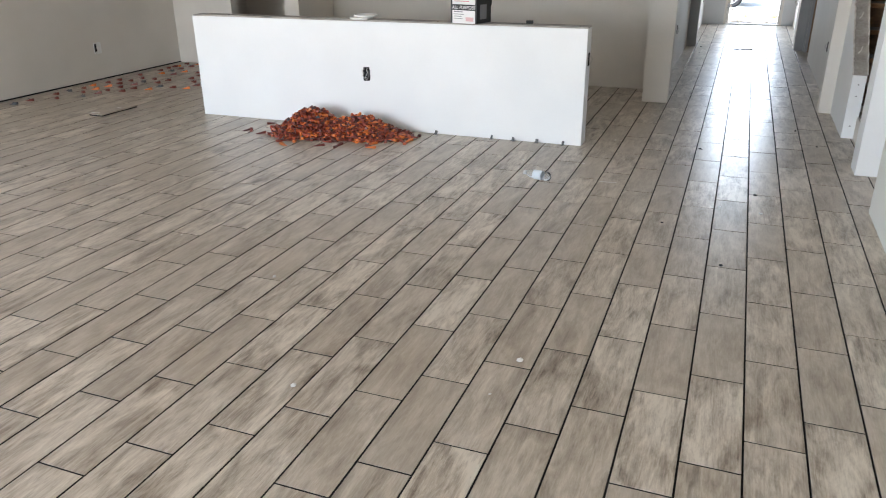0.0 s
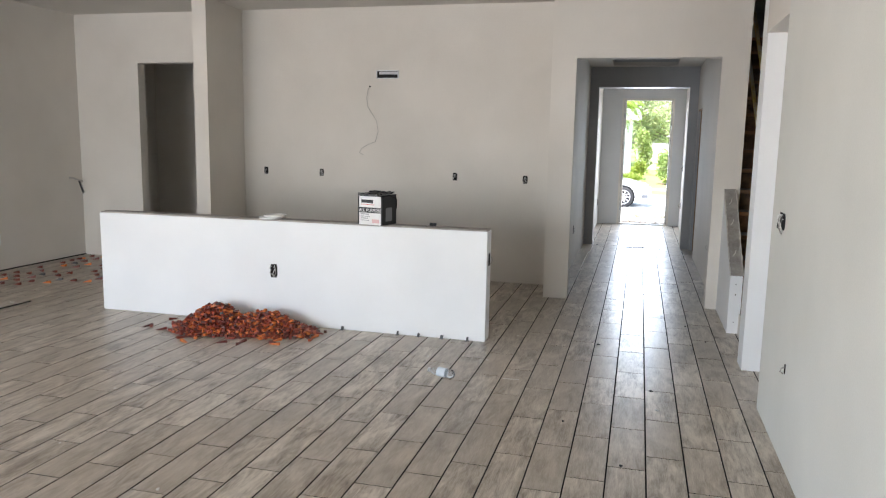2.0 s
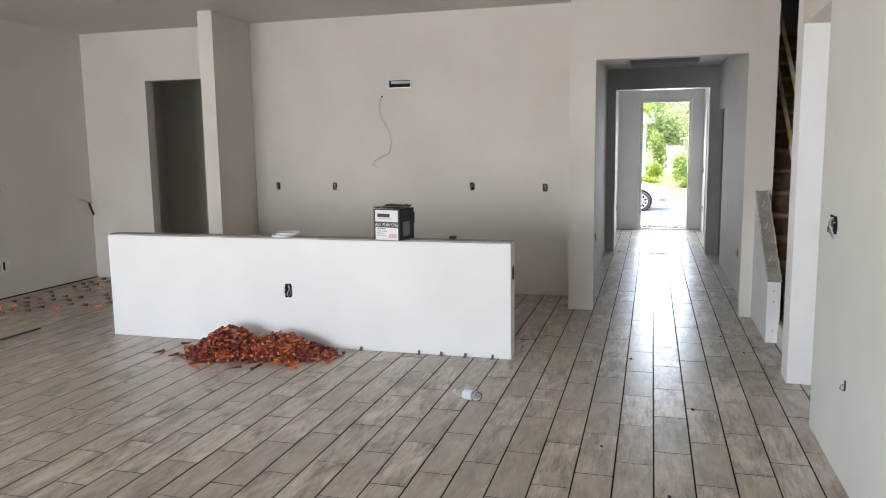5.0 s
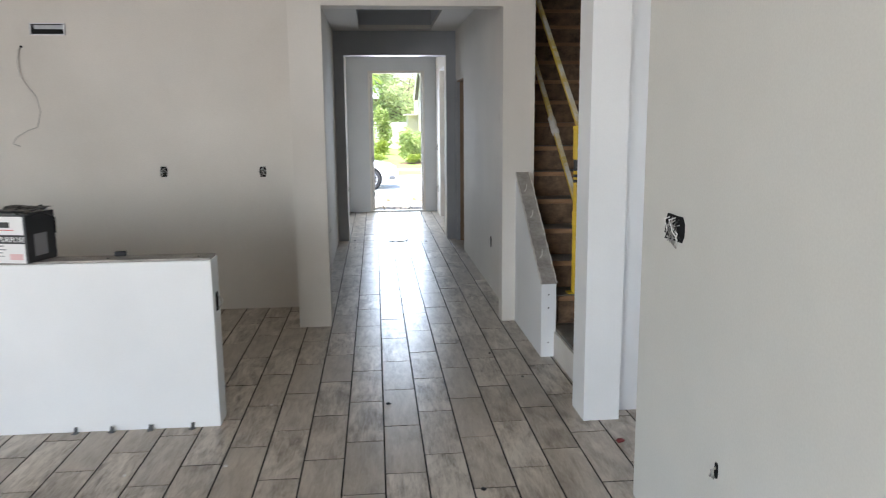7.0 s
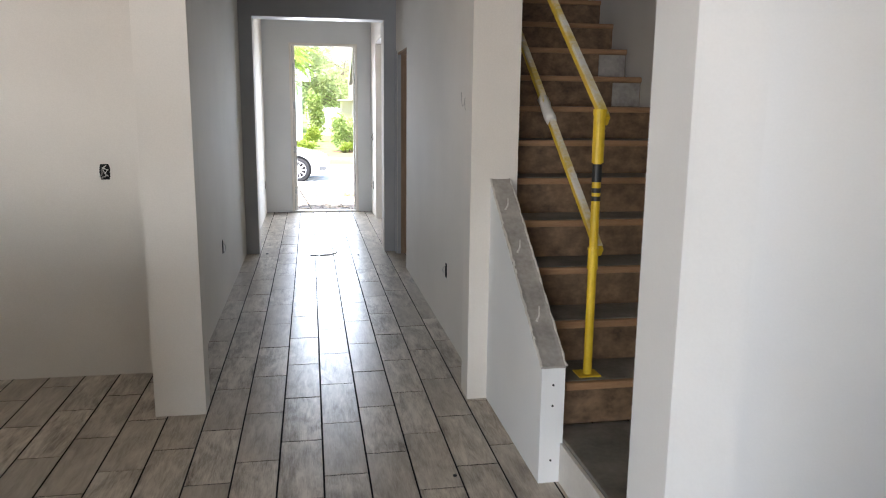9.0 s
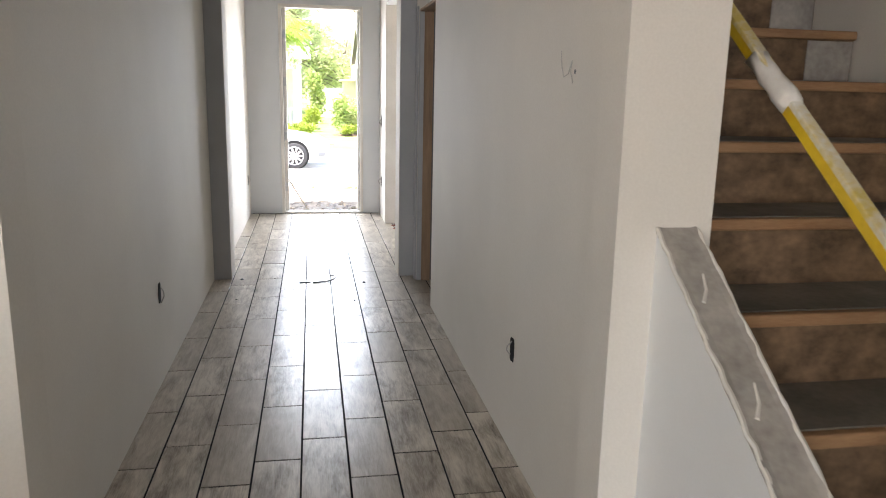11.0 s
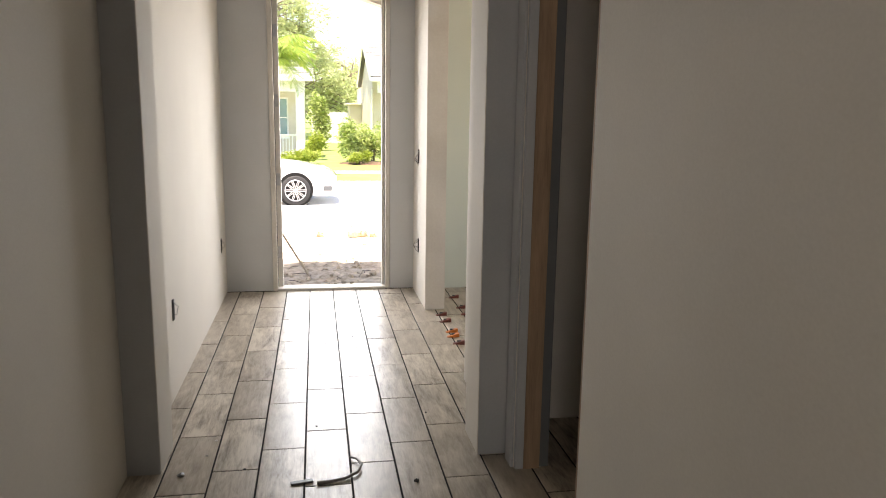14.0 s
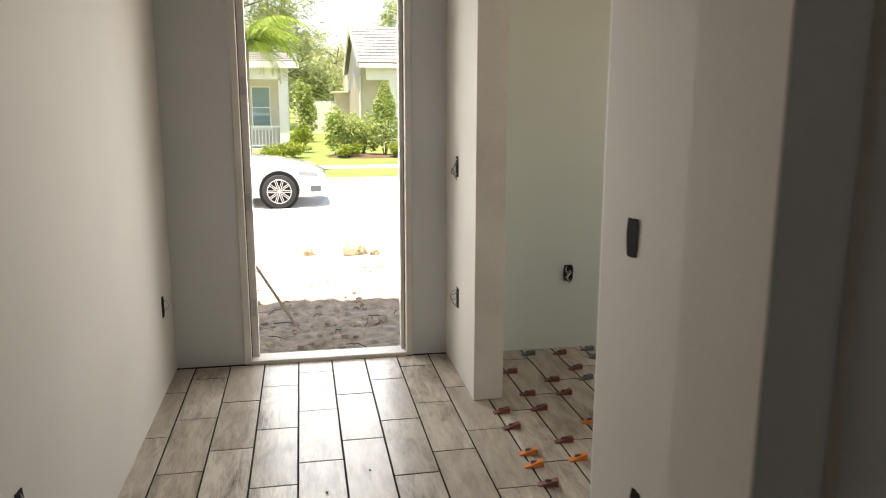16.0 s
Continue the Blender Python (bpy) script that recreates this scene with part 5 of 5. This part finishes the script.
h1 = thing("neighbour_house", "beige stucco house with a white railed porch", "house", at=(-0.12, -1.0, -0.3))
part("wall", box(-13, -0.35, 43.2, 43.4, 0, 3.15), STUCCO, h1)
part("wall", box(-0.55, -0.35, 43.4, 56, 0, 3.15), STUCCO, h1)
part("porch_beam", box(-13, -0.15, 41.1, 41.35, 2.62, 3.05, 0.01), TRIM, h1)
part("soffit", box(-13, -0.15, 41.35, 43.2, 2.95, 3.0), TRIM, h1)
part("porch_floor", box(-13, -0.15, 41.0, 43.2, -0.2, 0.1), CONCRETE, h1)
part("column", box(-0.52, -0.17, 41.05, 41.4, 0.1, 2.62, 0.01), TRIM, h1)
part("fascia", box(-13.2, 0.25, 40.55, 40.62, 3.02, 3.24), TRIM, h1)
tiled_slope(h1, -13.2, 0.2, 40.6, 3.2, 42.2, 3.62, 5)
part("hip_cap", box(-13.2, 0.0, 42.18, 43.5, 3.4, 3.64, 0.02), ROOFTILE, h1, "pale flat ridge of the porch roof")
window_of(h1, -1.6, -0.95, 43.2, 0.8, 2.36)
window_of(h1, -4.4, -3.4, 43.2, 0.8, 2.36)
part("rail", box(-8, -0.52, 41.18, 41.24, 0.86, 0.93, 0.005), TRIM, h1)
part("rail", box(-8, -0.52, 41.18, 41.24, 0.16, 0.22, 0.005), TRIM, h1)
for i in range(40):
    part("baluster", box(-0.70 - i * 0.125, -0.66 - i * 0.125, 41.19, 41.23, 0.22, 0.86), TRIM, h1)
h2 = thing("neighbour_house", "beige stucco house with a pale flat tile gable roof", "house", at=(0.1, -0.6, -0.55))
part("wall", box(2.75, 2.95, 46.6, 60, 0, 3.62), STUCCO, h2)
part("wall", box(2.75, 14, 46.4, 46.6, 0, 3.62), STUCCO, h2)
bm = bmesh.new()
g = [bm.verts.new(q) for q in ((2.76, 45.0, 3.62), (2.76, 55.2, 3.62), (2.76, 50.1, 5.58), (2.94, 45.0, 3.62), (2.94, 55.2, 3.62), (2.94, 50.1, 5.58))]
for q in ((0, 1, 2), (5, 4, 3), (0, 2, 5, 3), (1, 4, 5, 2), (0, 3, 4, 1)):
    bm.faces.new([g[i] for i in q])
part("gable", bm, STUCCO, h2)
part("porch_beam", box(2.9, 14, 45.0, 45.25, 3.0, 3.6, 0.01), TRIM, h2)
part("column", box(3.9, 4.25, 45.0, 45.3, 0.1, 3.0, 0.01), TRIM, h2)
part("porch_floor", box(2.75, 14, 45.0, 46.4, 0, 0.1), CONCRETE, h2)
window_of(h2, 5.2, 6.3, 46.4, 0.9, 2.5)
part("gutter", box(2.55, 14.2, 44.55, 44.66, 3.5, 3.68, 0.01), TRIM, h2)
tiled_slope(h2, 2.55, 14.2, 44.6, 3.72, 50.1, 5.72, 12)
tiled_slope(h2, 2.55, 14.2, 55.6, 3.72, 50.1, 5.72, 4)
part("rake_board", box(0, 0.06, -5.9, 0, -0.26, 0.02, 0, pose(2.49, 55.6, 3.79, -math.degrees(math.atan2(2.0, 5.5)), 0, 0)), TRIM, h2, "white sloping rake board")
part("rake_board", box(0, 0.06, 0, 5.9, -0.26, 0.02, 0, pose(2.49, 44.6, 3.79, math.degrees(math.atan2(2.0, 5.5)), 0, 0)), TRIM, h2, "white sloping rake board")
part("side_wing", box(2.05, 2.74, 54.6, 58, 0, 2.55), STUCCO, h2, "low beige side wing")
part("wing_eave", box(1.85, 2.74, 54.3, 58.2, 2.55, 2.66, 0.02), STUCCO, h2, "beige eave of the side wing")
part("downpipe", tube([(2.72, 46.3, 3.2), (2.70, 46.3, 0.1)], 0.05, 8), TRIM, h2)
fence = thing("garden_gate", "pale boarded side gate between the houses", "gate", at=(0.2, 55.5, -0.35))
for i in range(22):
    part("board", box(-0.3 + i * 0.145, -0.165 + i * 0.145, -0.02, 0.02, 0.05, 1.9 + 0.02 * (i % 2), 0.005), TRIM, fence)
for z in (0.4, 1.6):
    part("batten", box(-0.3, 2.9, 0.02, 0.06, z, z + 0.09), STUCCO, fence)


# ---- plank tiles ----
TW, TL, TX0, TY0, GAP = 0.1905, 0.537, 0.07, 2.175, 0.007


def tile_mesh(w, l):
    """A plank tile with eased edges, top at z = 0."""
    bm = bmesh.new()
    e, d = 0.0012, 0.0015
    rings = [[bm.verts.new((sx * (w / 2 - i), sy * (l / 2 - i), z)) for sx, sy in ((-1, -1), (1, -1), (1, 1), (-1, 1))] for i, z in ((0, -0.0105), (0, -d), (e, 0.0))]
    for a, c in zip(rings, rings[1:]):
        for k in range(4):
            bm.faces.new((a[k], a[(k + 1) % 4], c[(k + 1) % 4], c[k]))
    bm.faces.new(rings[-1])
    me_ = mesh_of("tile", bm, TILE)
    me_.materials.append(MORTAR)
    for p in me_.polygons[:4]:
        p.material_index = 1
    return me_


def courses(x0, x1, y0, y1):
    """The pieces of the floor in one rectangle: centre and size, cut at its edges."""
    for k in range(math.floor((x0 - TX0) / TW), math.ceil((x1 - TX0) / TW)):
        a, c = max(TX0 + k * TW + GAP / 2, x0 + 0.004), min(TX0 + (k + 1) * TW - GAP / 2, x1 - 0.004)
        if c - a < 0.02:
            continue
        base = TY0 + TL / 3 * ((k + 1) % 3)
        for n in range(math.floor((y0 - base) / TL), math.ceil((y1 - base) / TL)):
            p, q = max(base + n * TL + 0.003, y0 + 0.004), min(base + (n + 1) * TL - 0.003, y1 - 0.004)
            if q - p > 0.02:
                yield (a + c) / 2, (p + q) / 2, c - a, q - p


rng = random.Random(11)
shapes, spare = {}, []
near = 0
regions = [(XL, 3.6, YR, YF - 0.02)]
for r in regions:
    for x, y, w, l in courses(*r):
        z, tx, ty = rng.uniform(-0.0006, 0.0006), rng.uniform(-0.09, 0.09), rng.uniform(-0.04, 0.04)
        if -1.25 < x < 1.0 and 4.0 < y < YF and near < 300:
            key = (round(w, 3), round(l, 3))
            if key not in shapes:
                shapes[key] = tile_mesh(*key)
            t = new("tile", shapes[key])
            t.parent, t.matrix_basis = floor, pose(x, y, z, tx, ty, 0)
            near += 1
        else:
            spare.append((x, y, w, l, z))
vs, fs = [], []
for x, y, w, l, z in spare:
    b0 = len(vs)
    for i, h in ((0, -0.0105), (0, -0.0015), (0.0012, 0.0)):
        vs += [(x + sx * (w / 2 - i), y + sy * (l / 2 - i), z + h) for sx, sy in ((-1, -1), (1, -1), (1, 1), (-1, 1))]
    for q in (0, 4):
        fs += [(b0 + q + k, b0 + q + (k + 1) % 4, b0 + q + 4 + (k + 1) % 4, b0 + q + 4 + k) for k in range(4)]
    fs.append((b0 + 8, b0 + 9, b0 + 10, b0 + 11))
me = bpy.data.meshes.new("tiles")
me.from_pydata(vs, [], fs)
me.materials.append(TILE)
me.materials.append(MORTAR)
for i, p in enumerate(me.polygons):
    p.material_index = 1 if i % 9 < 4 else 0
rest = tagged(new("tiles", me), "weathered grey-brown wood-look plank tiles", kind="stuff")
rest.parent = floor
